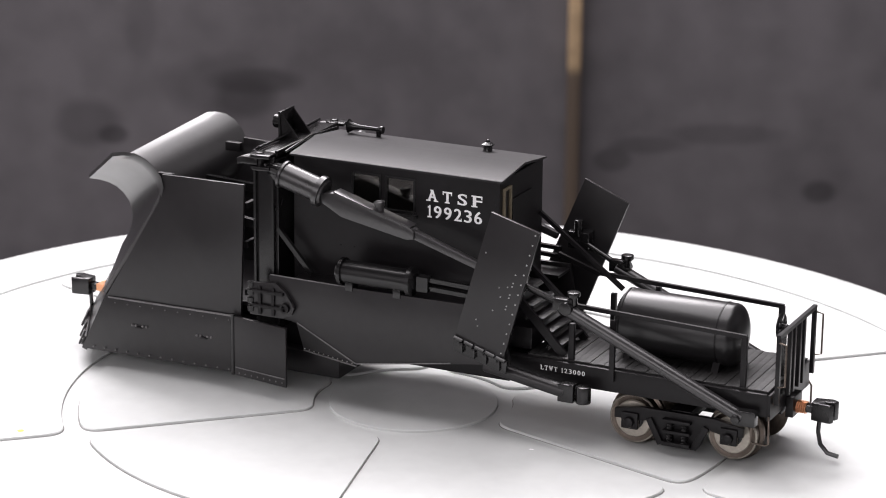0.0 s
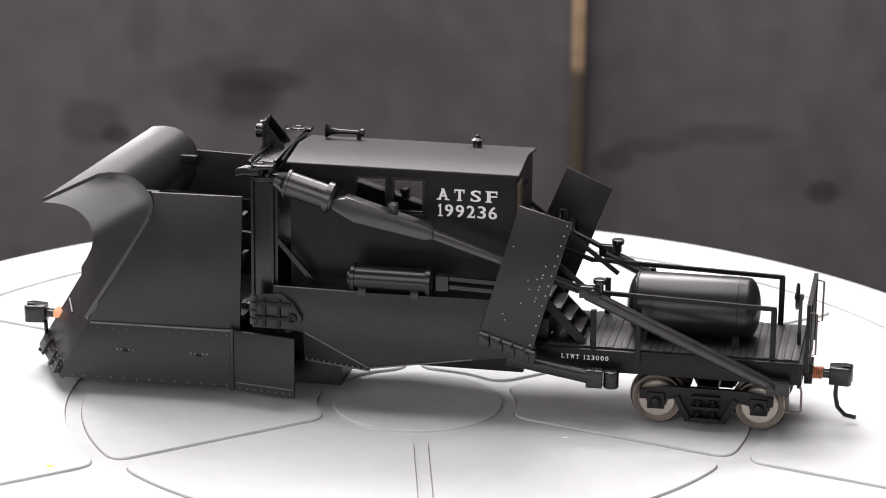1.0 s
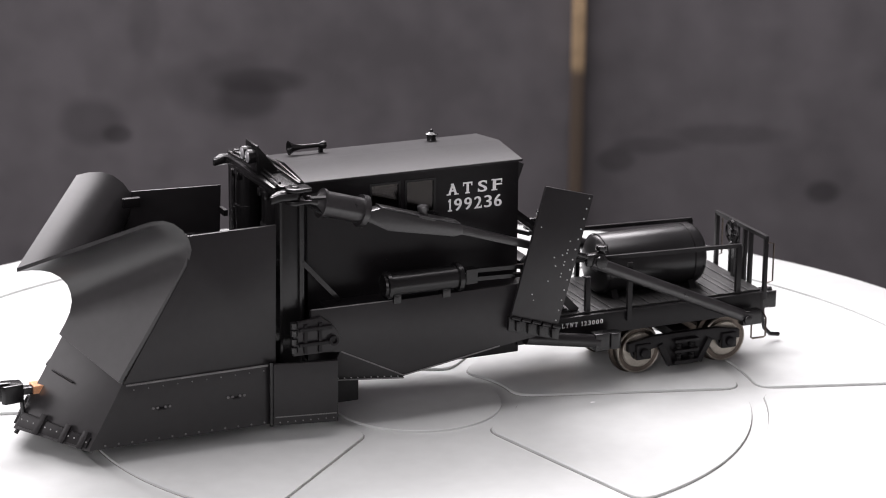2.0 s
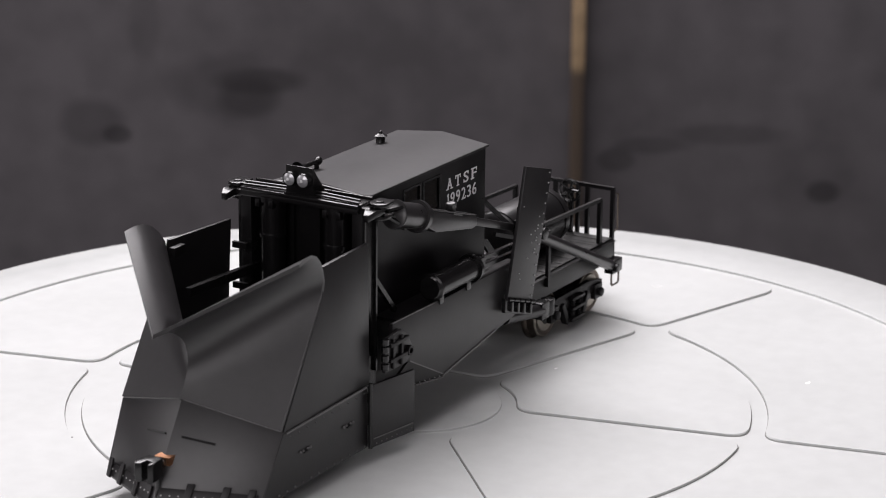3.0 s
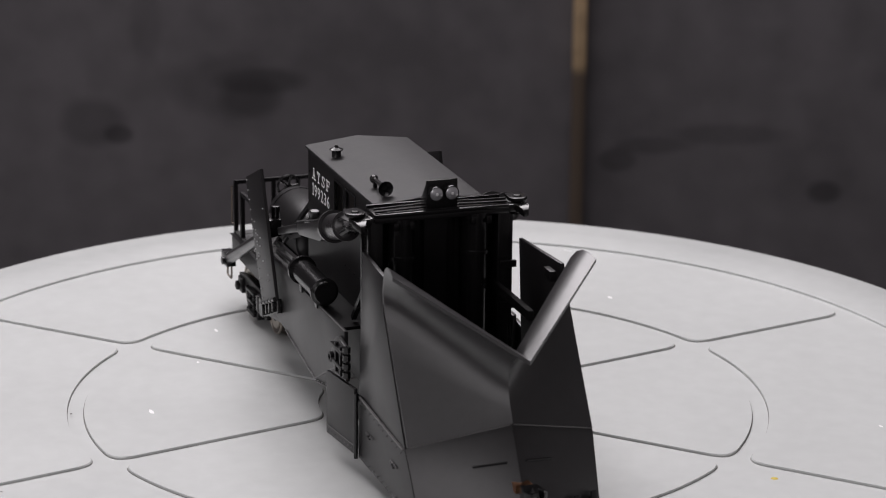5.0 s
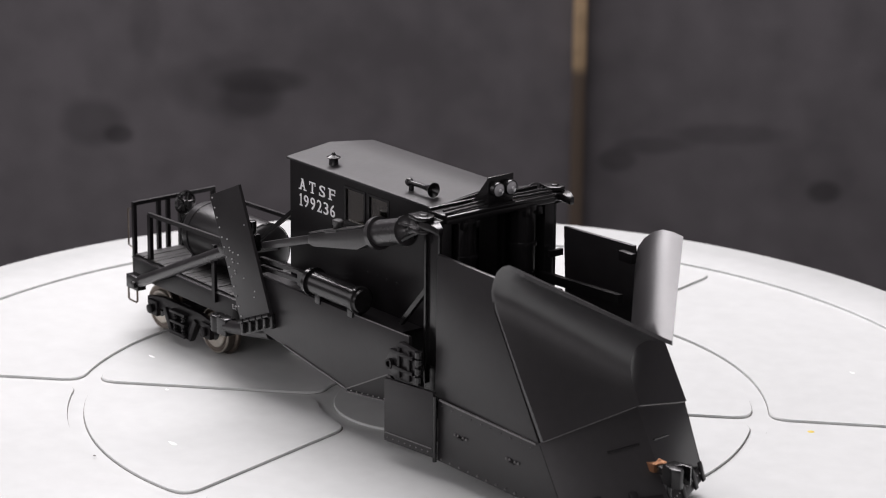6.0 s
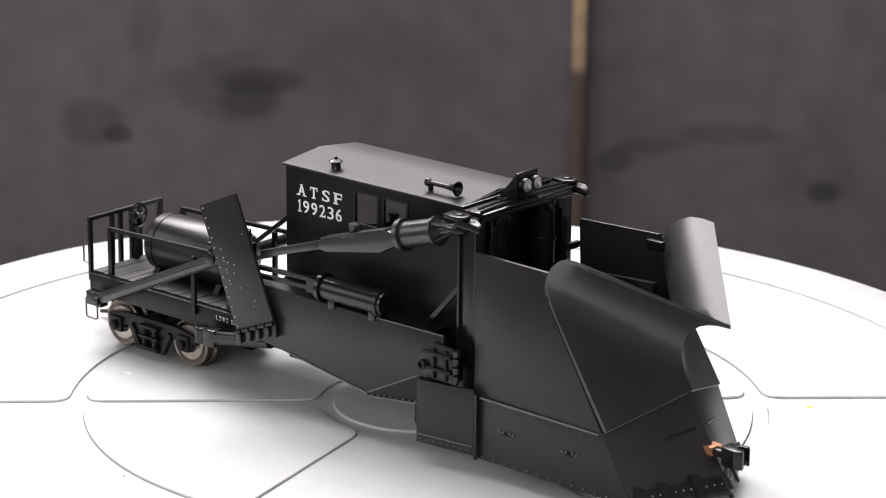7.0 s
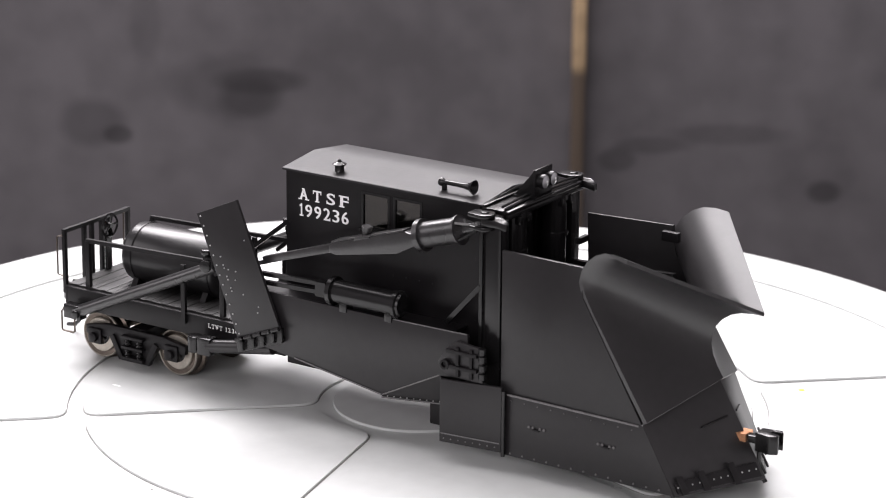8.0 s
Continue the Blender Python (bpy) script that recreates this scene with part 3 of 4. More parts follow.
def arms():
    for s in SIDES:
        # upper arm: clevis, cylinder, tapered box, rod; one side hangs a little lower
        y = s * 15.8
        dz = 0.7 if s > 0 else -0.3
        zc = 47.6 + dz * 0.5
        bm = B()
        lathe(bm, [(0, 0), (0, 0.85), (3.6, 0.85), (3.8, 0.6), (3.8, 0)], (29.0, y, zc - 1.7), (0, 0, 1), 14)
        for z in (zc - 1.3, zc + 1.1):
            outline = [(29.0 + 1.9 * math.cos(radians(a)), y + 1.9 * math.sin(radians(a))) for a in range(-90, 91, 18)]
            prism(bm, [(p, q, z) for p, q in outline] + [(26.2, y + 1.5, z), (26.2, y - 1.5, z)], (0, 0, 0.7))
        clevis = part("clevis", bm, GLOSS, CAR, "black hinged clevis", bev=0.12)
        bm = B()
        prism(bm, [(29.0, y - 1.3, zc - 0.5), (32.2, y - 1.2, zc - 0.3), (34.0, y - 0.5, zc - 1.0), (34.0, y + 0.5, zc - 1.0), (32.2, y + 1.2, zc - 0.3), (29.0, y + 1.3, zc - 0.5)], (0, 0, 1.4))
        bar(bm, (30.6, s * 12.8, zc + 0.2), (30.6, y - s * 0.6, zc + 0.2), 1.8, 1.5)
        part("hook", bm, GLOSS, clevis, bev=0.25)
        # ribs from the hinge to the cylinder's head
        ax = Vector((-10.6, 0, -3.1)).normalized()
        o = Vector((25.4, y, 45.9 + dz)) - ax * 2.0
        for a in (45, 135, 225, 315):
            n = (Vector((0, 1, 0)) * math.cos(radians(a)) + ax.cross(Vector((0, 1, 0))) * math.sin(radians(a)))
            side = ax.cross(n) * 0.25
            part("rib", prism(B(), [o - side, o + n * 0.8 - side, o + ax * 3.6 + n * 2.4 - side, o + ax * 3.6 - side], side * 2), GLOSS, clevis)
        d = Vector((-10.6, 0, -3.1)).normalized()
        bm = B()
        lathe(bm, [(-1.6, 0), (-1.6, 0.9), (0.6, 1.1), (1.4, 2.0), (1.6, 2.6), (1.6, 2.85), (2.1, 2.85), (2.1, 2.5), (9.8, 2.5), (9.8, 3.15), (10.9, 3.15), (10.9, 2.6), (11.3, 2.4), (11.3, 0)],
              (25.4, y, 45.9 + dz), d, 24)
        part("arm_cylinder", bm, ARM, CAR)
        bm = B()
        p = [(14.4, 43.0), (11.6, 43.4), (-5.0, 38.4), (-5.7, 37.9), (-5.7, 36.3), (-4.0, 36.0), (10.0, 38.7), (14.4, 41.1)]
        side_plate(bm, [(a + 0.4, b + dz) for a, b in p], y - 1.3, 2.6)
        arm = part("arm_box", bm, ARM, CAR, bev=0.3)
        bm = B()
        bar(bm, (-4.9, y, 37.1 + dz), (-21.5, y, 31.7 + dz), 1.7, 1.7, w2=1.3, h2=1.5)
        part("arm_rod", bm, ARM, CAR, bev=0.3)
        bm = B()
        lathe(bm, [(0, 0), (0, 0.8), (1.2, 0.8), (1.2, 1.05), (2.0, 1.1), (2.2, 0.9), (2.1, 0.8), (2.1, 0)], (2.5, y, 40.5 + dz), (0.15, 0, 1), 14)
        part("filler_cap", bm, ARM, arm)
        part("cap_plate", bar(B(), (4.2, y, 40.95 + dz), (0.7, y, 39.9 + dz), 2.9, 0.4), ARM, arm, bev=0.06)
        part("top_plate", bar(B(), (12.0, y, 43.6 + dz), (-4.6, y, 38.6 + dz), 3.0, 0.25), ARM, arm, bev=0.05)
        # lower cylinder along the wing
        y = s * 16.2
        bm = B()
        lathe(bm, [(0, 0), (0, 2.1), (0.4, 2.3), (0.6, 2.75), (1.3, 2.75), (1.3, 2.3), (15.4, 2.3), (15.4, 2.85), (16.3, 2.85), (16.6, 2.4), (17.0, 1.2), (17.0, 0)], (11.3, y, 28.3), (-1, 0, 0), 24)
        cyl = part("wing_cylinder", bm, GLOSS, CAR)
        for x in (8.6, -1.8):
            bm = B()
            box(bm, x - 0.8, x + 0.8, y - 1.2, y + 1.2, 24.7, 26.6)
            part("saddle", bm, GLOSS, cyl, bev=0.1)
        for z in (29.2, 27.5):
            bm = B()
            bar(bm, (-6.5, y, z), (-22, y, z - 0.5), 0.9, 0.8)
            part("guide_bar", bm, GLOSS, cyl)
        bm = B()
        box(bm, -8.4, -6.0, y - 1.1, y + 1.1, 26.8, 29.7)
        part("rod_gland", bm, GLOSS, cyl)
        # wing
        bm = B()
        side_plate(bm, [(26.4, 25.4), (12, 25.3), (-24, 25.6), (-26, 14.8), (-12.5, 12.9), (7.0, 9.7), (20.3, 16.3), (26.4, 17)], s * 16.3, s * 0.8)
        wing = part("wing", bm, PLOW, CAR, "long black plow wing folded against the side", bev=0.1)
        bm = B()
        prism(bm, [(6.9, s * 17.05, 9.75), (20.4, s * 17.05, 16.4), (21.2, s * 12.6, 9.4), (7.2, s * 16.6, 9.2)], (0, -s * 0.5, 0.1))
        part("wing_toe", bm, PLOW, wing)
        # thin pale bars paint the glint along the wing's edges
        for p, q in (((7.0, s * 17.15, 9.9), (-13.4, s * 17.15, 13.2)), ((7.0, s * 17.0, 9.3), (21.0, s * 12.9, 9.3)), ((7.2, s * 17.15, 9.9), (20.2, s * 17.1, 16.4)), ((26.2, s * 16.9, 25.45), (9.5, s * 16.9, 25.35))):
            bm = B()
            bar(bm, p, q, 0.25, 0.22)
            part("wing_edge", bm, HIGHLIGHT, wing)
        bm = B()
        for i in range(11):
            rivet(bm, (8.2 + i * 1.25, s * (16.75 - 0.366 * i), 9.7), (0, s, 0), 0.15)
        part("rivets", bm, BRIGHT, wing)
        bm = B()
        box(bm, -24, 22, min(s * 10.4, s * 16.3), max(s * 10.4, s * 16.3), 24.2, 24.8)
        part("wing_shelf", bm, PAINT, wing)
        # hinge block ahead of the wing
        y = s * 17.2
        bm = B()
        side_plate(bm, [(30.4, 17), (30.4, 23.6), (24.6, 24.2), (22.4, 22.6), (20.4, 19.6), (21.0, 18.0), (23.2, 17)], y, s * 0.8)
        hinge = part("hinge_plate", bm, PLOW, CAR, bev=0.12)
        for z in (18.3, 20.0, 21.7, 23.2):
            bm = B()
            lathe(bm, [(0, 0), (0, 0.75), (1.1, 0.75), (1.1, 0)], (30.2, y + s * 0.6, z - 0.6), (0, 0, 1), 10)
            part("hinge_knuckle", bm, GLOSS, hinge)
        for z in (19.2, 22.2):
            bm = B()
            box(bm, 22.6, 29.4, min(y + s * 0.8, y + s * 1.5), max(y + s * 0.8, y + s * 1.5), z - 0.35, z + 0.35)
            part("rib", bm, PAINT, hinge, bev=0.08)
        for x in (25.0, 28.0):
            bm = B()
            box(bm, x - 0.35, x + 0.35, min(y + s * 0.8, y + s * 1.3), max(y + s * 0.8, y + s * 1.3), 17.4, 23.2)
            part("rib", bm, PAINT, hinge, bev=0.08)
        bm = B()
        lathe(bm, [(0, 0), (0, 1.0), (1.0, 1.0), (1.0, 0.6), (0.5, 0.5), (0.5, 0)], (22.3, y + s * 0.6, 19.4), (0, s, 0), 14)
        part("pivot_boss", bm, PAINT, hinge)
        # square plate under the hinge
        bm = B()
        up = 0.0 if s > 0 else 1.1
        prism(bm, [(34.3, s * 16.9, 15.8 + up), (34.3, s * 16.9, 3.4 + up * 0.6), (21.7, s * 18.5, 3.1 + up), (21.7, s * 18.5, 15.5 + up)], (0, s * 0.7, 0))
        skirt = part("hinge_skirt", bm, PLOW, CAR, bev=0.12)
        bm = B()
        for i in range(8):
            rivet(bm, (22.6 + i * 1.5, s * (19.1 - 0.19 * i), 4.0 + up * 0.9), (0, s, 0), 0.17)
        part("rivets", bm, HIGHLIGHT, skirt)
        bm = B()
        bar(bm, (22.0, s * 19.2, 4.9 + up * 0.95), (34.0, s * 17.65, 5.1 + up * 0.65), 0.2, 0.2)
        part("seam_strip", bm, HIGHLIGHT, skirt)
        bm = B()
        rod(bm, (34.7, s * 17.4, 3.4), (34.7, s * 17.4, 16.2), 0.4)
        part("hinge_pin", bm, GLOSS, skirt)
        # tilted rear plate
        y = s * 18.0
        bm = B()
        top_a, top_b, low_b, low_a = [Vector((x, s * yy, z)) for x, yy, z in ((-22.3, 18.6, 45.2), (-32.5, 18.9, 42.4), (-25.2, 18.8, 16.0), (-15.0, 18.8, 19.4))] if s > 0 else \
            [Vector((x, s * yy, z)) for x, yy, z in ((-26.1, 18.7, 43.3), (-35.4, 19.2, 39.2), (-26.1, 18.4, 14.6), (-16.1, 18.4, 18.9))]
        prism(bm, [top_a, top_b, low_b, low_a], (0, -0.7 * s, 0))
        flap = part("tail_wing", bm, PLOW, CAR, "tilted black plate with rows of rivets", bev=0.08)

        def on_flap(u, v):
            return top_a.lerp(top_b, u).lerp(low_a.lerp(low_b, u), v) + Vector((0, s * 0.02, 0))
        bm = B()
        for i in range(13):
            rivet(bm, on_flap(0.93, (i + 0.35) / 13), (0, s, 0), 0.2)
        for i in range(7):
            rivet(bm, on_flap(0.78, 0.36 + 0.045 * i + 0.02 * (i % 2)), (0, s, 0), 0.17)
        for u, v in ((0.55, 0.5), (0.62, 0.56), (0.55, 0.68), (0.7, 0.47), (0.12, 0.3), (0.3, 0.8), (0.36, 0.84)):
            rivet(bm, on_flap(u, v), (0, s, 0), 0.15)
        part("rivets", bm, BRIGHT, flap)
        a, b = low_a + Vector((0.2, s * 0.2, 0.1)), low_b + Vector((-0.8, s * 0.2, 0.0))
        bm = B()
        prism(bm, [a + Vector((0, -s * 1.4, 0)), b + Vector((0, -s * 1.4, 0)), b + Vector((0.3, -s * 1.4, -2.7)), a + Vector((0.2, -s * 1.4, -3.0))], (0, s * 0.9, 0))
        hp = part("flap_hinge", bm, GLOSS, flap, bev=0.15)
        for i in range(5):
            bm = B()
            rod(bm, a.lerp(b, i / 5 + 0.02), a.lerp(b, i / 5 + 0.18), 0.42, 10)
            part("hinge_knuckle", bm, GLOSS, hp)
        for f in (0.15, 0.38, 0.6, 0.85):
            p = a.lerp(b, f)
            y1, y2 = p.y - s * 0.6, p.y + s * 0.2
            part("rib", box(B(), p.x - 0.4, p.x + 0.4, min(y1, y2), max(y1, y2), p.z - 2.5, p.z - 0.5), GLOSS, hp, bev=0.08)
        # bracket behind the flap, rods to the rear brace
        bm = B()
        box(bm, -28.5, -24.0, min(s * 14.8, s * 17.9), max(s * 14.8, s * 17.9), 29.5, 33)
        lathe(bm, [(0, 0), (0, 0.9), (3.4, 0.9), (3.4, 0)], (-26, s * 15.5, 32), (0, 0, 1), 12)
        part("flap_bracket", bm, GLOSS, flap, bev=0.2)
        bm = B()
        rod(bm, (-26, s * 15.6, 31.5), (-35.5, s * 14.0, 27.6), 0.55)
        part("link_rod", bm, GLOSS, CAR)
        bm = B()
        rod(bm, (-35.0, s * 14.0, 27.2), (-71.9, s * 13.4, 10.6), 1.25, 16)
        brace = part("long_brace", bm, ARM, CAR, "long slanting tubular brace")
        bm = B()
        lathe(bm, [(0, 0), (0, 1.3), (2.8, 1.3), (2.8, 0)], (-36.5, s * 12.9, 27.2), (0, s, 0), 14)
        lathe(bm, [(0, 0), (0, 0.8), (1.6, 0.8), (1.6, 1.25), (2.6, 1.25), (2.6, 0)], (-37.4, s * 13.6, 27.6), (0, 0, 1), 14)
        box(bm, -37.6, -33.6, min(s * 13.2, s * 14.8), max(s * 13.2, s * 14.8), 26.4, 28.8)
        part("brace_joint", bm, GLOSS, brace, bev=0.15)
        bm = B()
        box(bm, -74.6, -70.2, min(s * 12.2, s * 14.4), max(s * 12.2, s * 14.4), 9.2, 12.2)
        lathe(bm, [(0, 0), (0, 0.9), (1.0, 0.9), (1.0, 0)], (-71.0, s * 14.3, 10.6), (0, s, 0), 10)
        part("brace_foot", bm, GLOSS, brace, bev=0.2)
        bm = B()
        rod(bm, (-20, s * 15.2, 13.4), (-36.5, s * 14.6, 10.4), 1.35, 14)
        low = part("low_brace", bm, PLOW, CAR)
        bm = B()
        box(bm, -38.6, -35.4, min(s * 13.2, s * 15.8), max(s * 13.2, s * 15.8), 8.6, 12.2)
        lathe(bm, [(0, 0), (0, 1.5), (3.4, 1.5), (3.4, 0)], (-40.2, s * 14.4, 8.6), (0, 0, 1), 14)
        part("brace_joint", bm, GLOSS, low, bev=0.2)


def rear_deck():
    sill = part("underframe", box(B(), -76, -20, -3, 3, 8.5, 13), PAINT, CAR, bev=0.08)
    for s in SIDES:
        bm = B()
        box(bm, -76, -20, min(s * 10.6, s * 11.4), max(s * 10.6, s * 11.4), 10.6, 15.0)
        box(bm, -76, -20, min(s * 10.2, s * 12.0), max(s * 10.2, s * 12.0), 15.0, 15.2)
        part("side_sill", bm, PAINT, sill, bev=0.08)
    part("end_sill", box(B(), -76.6, -75.8, -11.4, 11.4, 10.0, 15.0), PAINT, sill, bev=0.08)
    n = 34
    proto = None
    for i in range(n):
        x = -76 + i * 49.0 / n
        ob = None
        if proto is None:
            proto = part("plank", box(B(), 0.05, 49.0 / n - 0.02, -11.0, 11.0, 15.2, 15.6), DECK, sill, bev=0.03)
            ob = proto
        else:
            ob = new("plank", proto.data)
            ob.parent = sill
        ob.location = (x * MM, 0, (0.06 * math.sin(i * 2.3)) * MM)
    # tank on saddles
    prof = [(0, 0)] + [(2.6 - 2.6 * math.cos(a * math.pi / 16), 6.2 * math.sin(a * math.pi / 16)) for a in range(1, 9)]
    prof += [(26.2 - p[0], p[1]) for p in prof[::-1]]
    bm = B()
    lathe(bm, prof, (-41.3, 0, 21.7), (-1, 0, 0), 40)
    tank = part("air_tank", bm, TANK, CAR, "black cylindrical tank on the deck")
    for x in (-44.5, -62.5):
        bm = B()
        side = [(math.cos(a) * 6.25, 21.7 + math.sin(a) * 6.25) for a in [radians(225 + 9 * k) for k in range(11)]]
        prism(bm, [(x, -5.6, 15.5), *[(x, p, q) for p, q in side], (x, 5.6, 15.5)], (-1.4, 0, 0))
        part("saddle", bm, PAINT, tank)
    for x in (-43.6, -63.4):
        bm = B()
        lathe(bm, [(0, 6.2), (0, 6.32), (0.25, 6.32), (0.25, 6.2)], (x, 0, 21.7), (1, 0, 0), 40)
        part("weld_seam", bm, PAINT, tank)
    # side rails
    for s in SIDES:
        y = s * 10.5
        rail = new("side_rail")
        rail.parent = CAR
        bm = B()
        bar(bm, (-33, y, 26.6), (-71.2, y, 25.4), 0.7, 0.8)
        bar(bm, (-33, y, 26.4), (-24, y, 29.4), 0.7, 0.8)
        part("top_bar", bm, PAINT, rail)
        for x, z in ((-36, 22.9), (-70.8, 25.4)):
            bm = B()
            box(bm, x - 0.55, x + 0.55, y - 0.45, y + 0.45, 15.0, z)
            part("post", bm, PAINT, rail, bev=0.06)
        bm = B()
        box(bm, -45.4, -44.4, min(s * 11.45, s * 12.2), max(s * 11.45, s * 12.2), 12.9, 25.2)
        part("post", bm, PAINT, rail)
        # slanting tie from the cab's rear
        bm = B()
        bar(bm, (-20.3, s * 9.0, 38), (-38, s * 10.4, 24.0), 0.8, 0.8)
        part("slanting_tie", bm, PAINT, rail)
        # corner step irons
        bm = B()
        bent(bm, [(-73.4, s * 11.9, 10.8), (-73.4, s * 12.4, 9.6), (-73.4, s * 12.4, 5.8), (-73.8, s * 12.4, 5.5), (-76.4, s * 12.4, 5.5), (-76.8, s * 12.4, 5.8), (-76.8, s * 12.4, 9.6), (-76.4, s * 11.6, 10.8)], 0.22, 6)
        part("step_iron", bm, STEEL, CAR, "thin wire step")
        bm = B()
        bent(bm, [(-77.6, s * 10.6, 16.6), (-79.0, s * 10.7, 16.9), (-79.0, s * 10.7, 25.0), (-77.6, s * 10.6, 25.3)], 0.2, 6)
        part("grab_iron", bm, STEEL, CAR, "thin wire grab iron")
    # end rail
    end = new("end_rail")
    end.parent = CAR
    bm = B()
    bar(bm, (-77.4, -10.6, 26.3), (-77.4, 10.6, 26.3), 0.8, 0.8)
    part("top_bar", bm, PAINT, end)
    for y in (-10.2, -4.0, -1.6, 1.6, 4.0, 10.2):
        bm = B()
        box(bm, -77.8, -77.0, y - 0.45, y + 0.45, 13, 26.2)
        part("post", bm, PAINT, end, bev=0.06)
    # brake wheel, with rim and spokes
    bw = new("brake_wheel")
    bw.parent = CAR
    bm = B()
    lathe(bm, [(-0.3, 2.4), (0, 2.7), (0.3, 2.4), (0, 2.1), (-0.3, 2.4)], (-74.6, 1.0, 25.3), (1, 0, 0), 28)
    part("rim", bm, GLOSS, bw)
    for k in range(5):
        a = 2 * math.pi * k / 5
        bm = B()
        rod(bm, (-74.6, 1.0, 25.3), (-74.6, 1.0 + 2.35 * math.cos(a), 25.3 + 2.35 * math.sin(a)), 0.28, 8)
        part("spoke", bm, GLOSS, bw)
    bm = B()
    rod(bm, (-75.8, 1.0, 25.3), (-74.0, 1.0, 25.3), 0.6)
    box(bm, -75.6, -74.9, 0.4, 1.6, 15.4, 25.5)
    part("brake_staff", bm, GLOSS, bw)
    # steps up to the cab
    stair = new("cab_steps")
    stair.parent = CAR
    for k in range(5):
        bm = B()
        box(bm, -33.5 + 2.1 * k, -30.6 + 2.1 * k, -1.0, 9.0, 17.0 + 2.3 * k, 17.7 + 2.3 * k)
        part("tread", bm, PAINT, stair, bev=0.08)
    for y in (-1.4, 9.4):
        bm = B()
        bar(bm, (-34.0, y, 15.6), (-22.0, y, 28.0), 0.7, 1.6)
        part("stringer", bm, PAINT, stair)
    bm = B()
    box(bm, -27, -20.3, -9, 9, 15.6, 20)
    part("valve_box", bm, PAINT, CAR, bev=0.2)


def truck():
    tr = new("truck")
    tr.parent = CAR
    axle_x = (-48.7, -68.7)
    for x in axle_x:
        for s in SIDES:
            bm = B()
            lathe(bm, [(0, 0), (0, 2.9), (0.3, 3.3), (0.1, 4.0), (0.0, 4.75), (1.9, 4.9), (2.2, 5.5), (2.8, 5.6), (3.0, 5.2), (2.8, 0)], (x, s * 9.4, 5.3), (0, -s, 0), 36)
            wh = part("wheel", bm, STEEL, tr, "grey-brown metal wheel")
            bm = B()
            lathe(bm, [(0, 0), (0, 3.5), (0.2, 3.7), (0.5, 3.7)], (x, s * 9.62, 5.3), (0, -s, 0), 32)
            part("wheel_face", bm, PALE, wh, "pale metal wheel face")
            bm = B()
            lathe(bm, [(-0.25, 0), (-0.25, 1.7), (0.0, 2.1), (0.1, 2.1)], (x, s * 9.64, 5.3), (0, -s, 0), 20)
            part("wheel_hub", bm, GLOSS, wh, "black painted hub")
            bm = B()
            lathe(bm, [(0, 4.55), (-0.15, 4.7), (0, 4.86), (0.3, 4.9)], (x, s * 9.44, 5.3), (0, -s, 0), 36)
            part("tread_edge", bm, PALE, wh)
        bm = B()
        rod(bm, (x, -10, 5.3), (x, 10, 5.3), 0.8, 12)
        part("axle", bm, STEEL, tr)
    for s in SIDES:
        y = s * 10.6
        bm = B()
        side_plate(bm, [(-45.4, 7.5), (-51.0, 8.5), (-65.8, 8.5), (-71.4, 7.5), (-71.4, 5.6), (-66.6, 5.6), (-64.6, 6.0), (-61.8, 1.5), (-55.0, 1.5), (-52.2, 6.0), (-50.2, 5.6), (-45.4, 5.6)], y - 0.6, 1.2)
        frame_ob = part("side_frame", bm, PAINT, tr, "black cast truck side frame", bev=0.2)
        for x0, x1 in ((-52.6, -55.6), (-64.2, -61.2)):
            bm = B()
            bar(bm, (x0, y + s * 0.5, 6.6), (x1 + (0.5 if x0 > -58 else -0.5), y + s * 0.5, 1.9), 1.2, 1.3, up=(0, 1, 0))
            part("web", bm, PAINT, frame_ob, bev=0.1)
        for x in axle_x:
            bm = B()
            box(bm, x - 1.7, x + 1.7, min(y, y + s * 1.2), max(y, y + s * 1.2), 3.9, 7.2)
            lathe(bm, [(0, 0), (0, 1.1), (0.7, 1.0), (0.9, 0)], (x, y + s * 1.4, 5.4), (0, s, 0), 14)
            part("journal_box", bm, PAINT, frame_ob, bev=0.25)
        for dx in (-1.5, 1.5):
            bm = B()
            lathe(bm, [(0, 0), (0, 0.8)] + [(0.35 * k, 0.8 - 0.22 * (k % 2)) for k in range(1, 14)] + [(4.7, 0)], (-58.4 + dx, y + s * 0.9, 2.6), (0, 0, 1), 10)
            part("coil_spring", bm, GLOSS, frame_ob)
        bm = B()
        for z0, z1 in ((2.0, 2.8), (4.5, 5.1), (6.7, 7.3)):
            box(bm, -61.2, -55.6, min(y, y + s * 1.8), max(y, y + s * 1.8), z0, z1)
        part("spring_plank", bm, PAINT, frame_ob, bev=0.1)
    part("bolster", box(B(), -60.4, -56.4, -10, 10, 6.6, 8.6), PAINT, tr, bev=0.2)


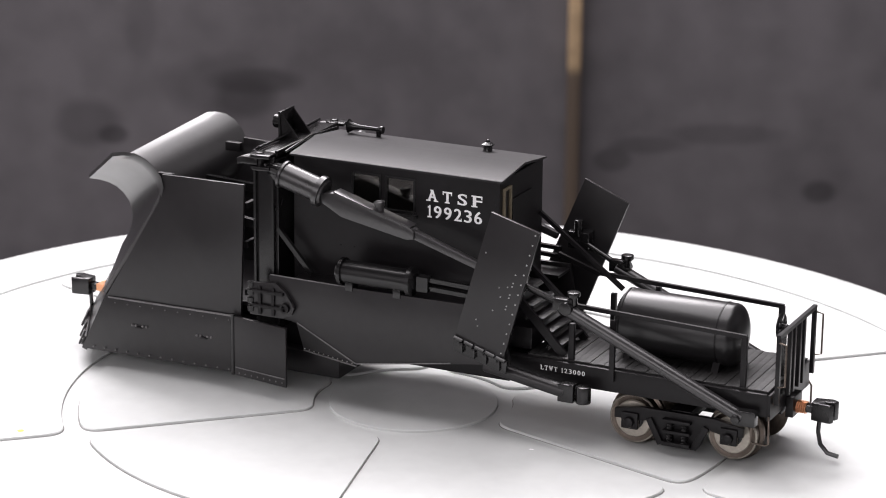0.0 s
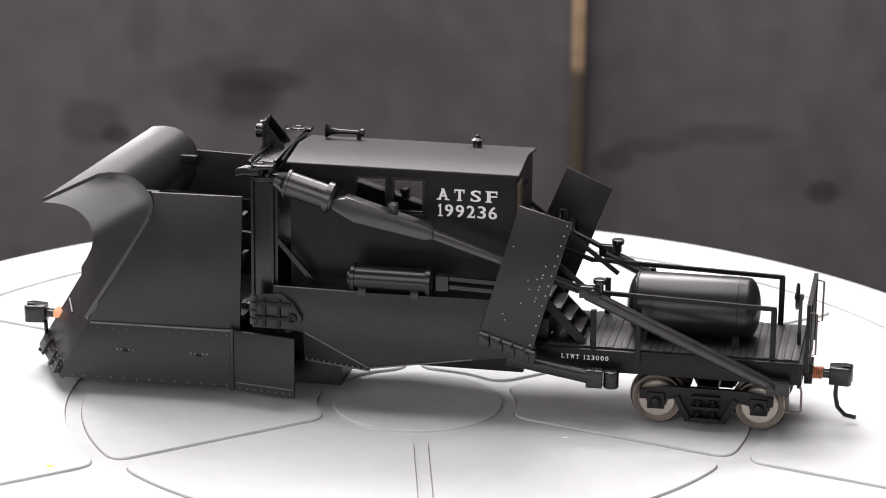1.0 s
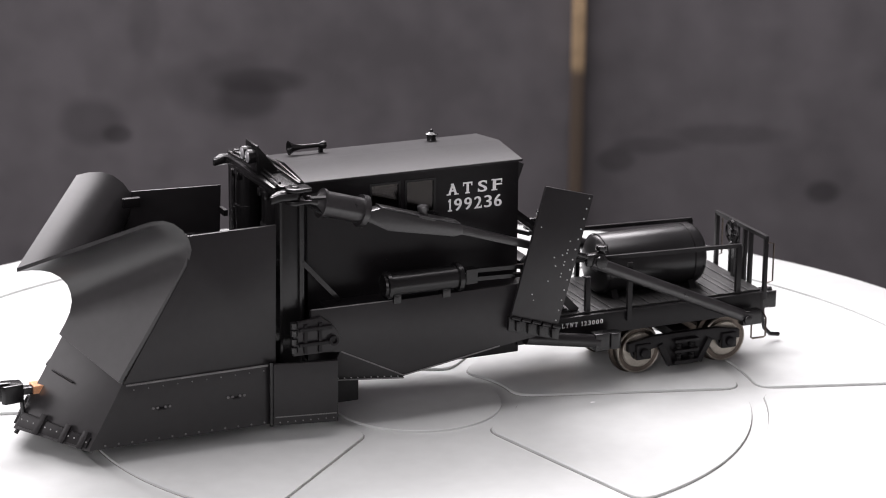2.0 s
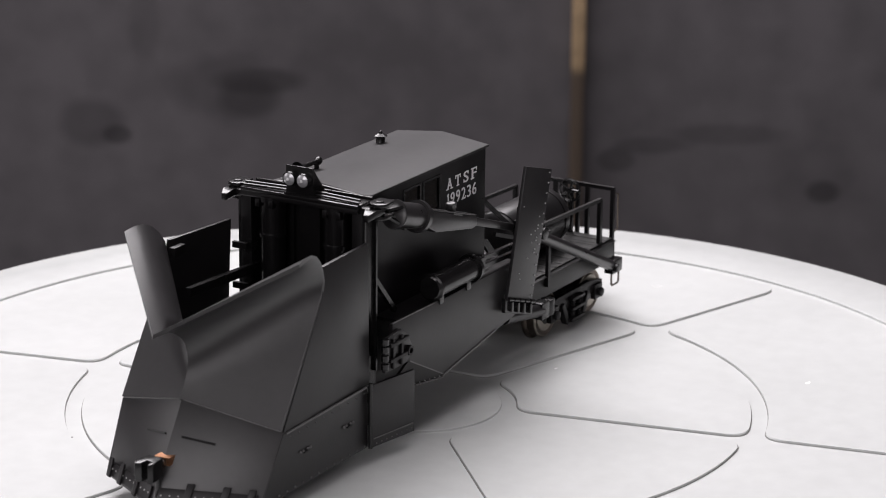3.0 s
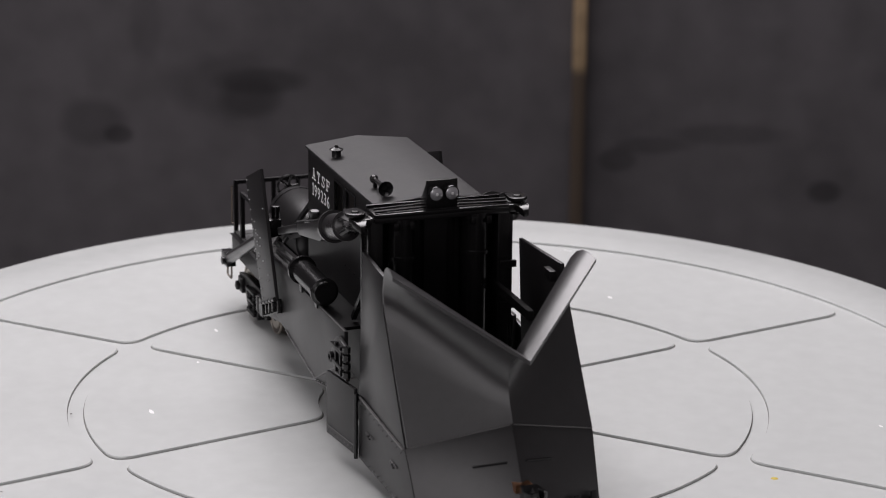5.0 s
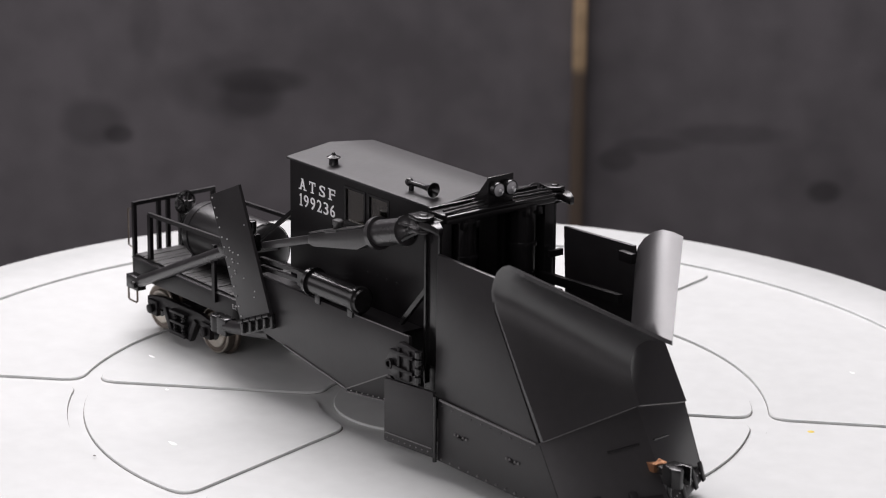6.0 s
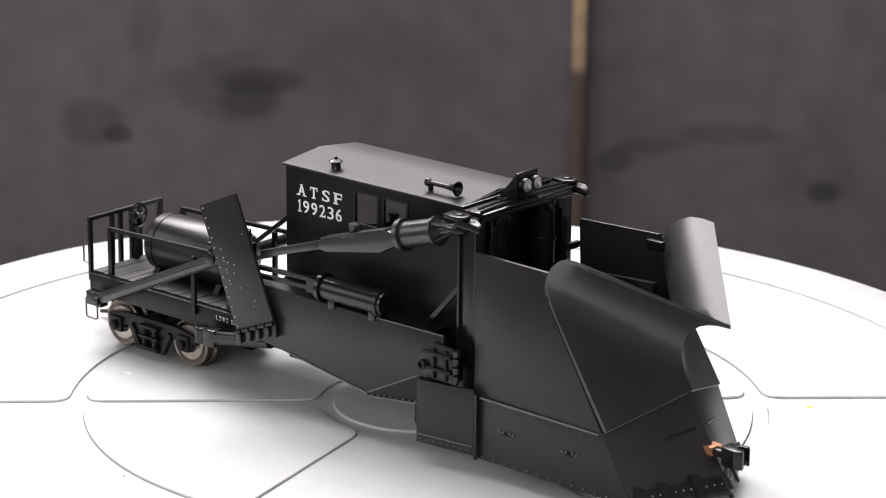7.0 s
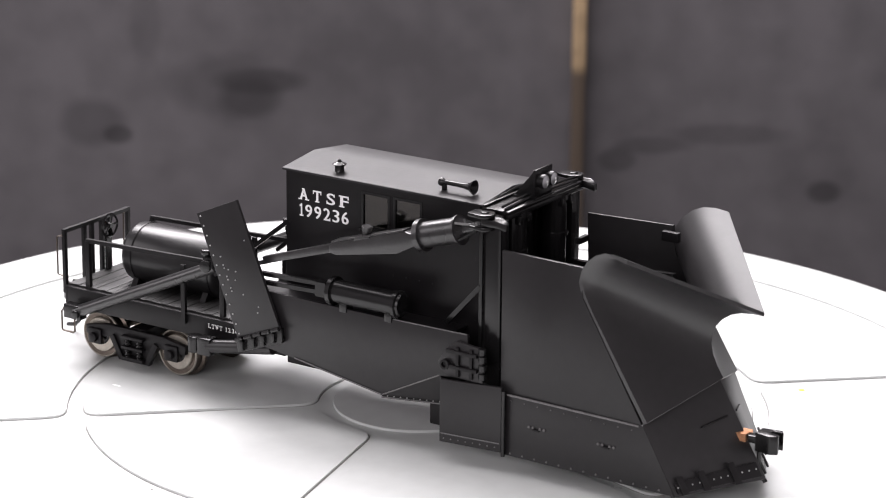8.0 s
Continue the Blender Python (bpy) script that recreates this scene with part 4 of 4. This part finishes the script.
def couplers():
    for x, z, d in ((-76.4, 9.6, -1), (74.6, 10.9, 1)):
        c = new("coupler")
        c.parent = CAR
        bm = B()
        box(bm, min(x, x + d * 5.5), max(x, x + d * 5.5), -0.9, 0.9, z - 0.7, z + 0.7)
        bx = x + (4.1 if d > 0 else -5)
        side = [(bx, -1.4), (bx + d * 3.2, -2.0), (bx + d * 4.6, -1.2), (bx + d * 4.2, 0.0), (bx + d * 2.4, 0.0), (bx + d * 2.6, 1.2), (bx + d * 4.4, 1.4), (bx + d * 3.8, 2.2), (bx, 1.6)]
        prism(bm, [(p, q, z - 1.8) for p, q in side], (0, 0, 3.6))
        part("knuckle", bm, GLOSS, c, "black metal knuckle coupler", bev=0.2)
        bm = B()
        if d < 0:
            pts = [(x + d * (0.2 + 3.6 * k / 60), 1.15 * math.cos(k * 0.9), z + 1.15 * math.sin(k * 0.9)) for k in range(61)]
            bent(bm, pts, 0.2, 6)
        else:
            box(bm, x - 0.5, x + 2.2, -1.5, 1.5, z - 0.5, z + 1.0)
            rod(bm, (x + 2.0, 0, z - 0.2), (x + 5.2, 0, z - 0.2), 0.75, 12)
        part("spring", bm, COPPER, c, "copper coloured spring")
        bm = B()
        if d < 0:
            bent(bm, [(bx + d * 1.5, 0.8, z - 1.5), (bx + d * 1.4, 1.0, z - 4.0), (bx + d * 1.9, 1.0, z - 6.4), (bx + d * 3.4, 1.0, z - 8.0), (bx + d * 5.6, 1.0, z - 8.4)], 0.45, 8)
        else:
            bent(bm, [(bx + 0.2, 0.4, z - 1.5), (bx, 0.5, z - 4.2), (bx + 0.6, 0.5, z - 6.8), (bx + 1.6, 0.5, z - 8.2)], 0.45, 8)
        part("trip_pin", bm, GLOSS, c, "curved black wire pin")
    bm = B()
    box(bm, -78.2, -76.6, -2.6, 2.6, 8, 12)
    part("coupler_pocket", bm, PAINT, CAR, bev=0.2)


def underside():
    bm = B()
    box(bm, -22, 60, -8, 8, 8, 13)
    part("main_frame", bm, PAINT, CAR, bev=0.3)
    # added box, blocks light so the table below stays dark
    part("shadow_block", box(B(), 14, 33, -11, 11, 3.6, 8.4), PAINT, CAR, "low black box added under the floor to deepen the shadow", bev=0.4)


CABIN = cab()
plow()
front_frame()
arms()
rear_deck()
truck()
couplers()
underside()
lettering(CABIN, bpy.data.objects["underframe"])


# ---- the turn ----
TURN = [(0.0, 153.6), (0.3, 153.6), (0.4, 154.3), (0.5, 163.2), (0.6, 167.4), (0.7, 168.0), (0.9, 168.2), (1.0, 168.4), (1.1, 170.4), (1.2, 179.6), (1.3, 187.2), (1.4, 190.4),
        (1.5, 191.3), (1.7, 191.6), (1.9, 198.0), (2.1, 209.0), (2.3, 219.5), (2.5, 229.0), (2.65, 235.0), (2.8, 237.7), (3.0, 238.8), (3.1, 239.6), (3.2, 241.0), (3.3, 247.0),
        (3.4, 253.1), (3.5, 255.0), (3.7, 256.2), (3.8, 256.9), (3.9, 258.3), (4.0, 264.7), (4.1, 268.5), (4.3, 271.0), (4.4, 271.8), (4.5, 273.5), (4.6, 282.0), (4.7, 284.4),
        (4.9, 286.6), (5.1, 290.0), (5.3, 294.0), (5.5, 298.2), (5.65, 301.0), (5.8, 302.9), (5.9, 306.3), (6.0, 308.1), (6.2, 309.4), (6.5, 310.6), (6.7, 312.0), (6.85, 315.4), (7.0, 318.5),
        (7.2, 319.5), (7.5, 320.2), (7.75, 322.7), (8.0, 325.8)]


def motions():
    walk(TURNTABLE, [(t, pose(0, 0, 0, 0, 0, a)) for t, a in TURN])
    walk(CAR, [(t, pose(0, 0, 0, 0, 0, a) @ pose(0.00046, -0.0066, 0.0, 0, 0, 0.4)) for t, a in TURN])


motions()
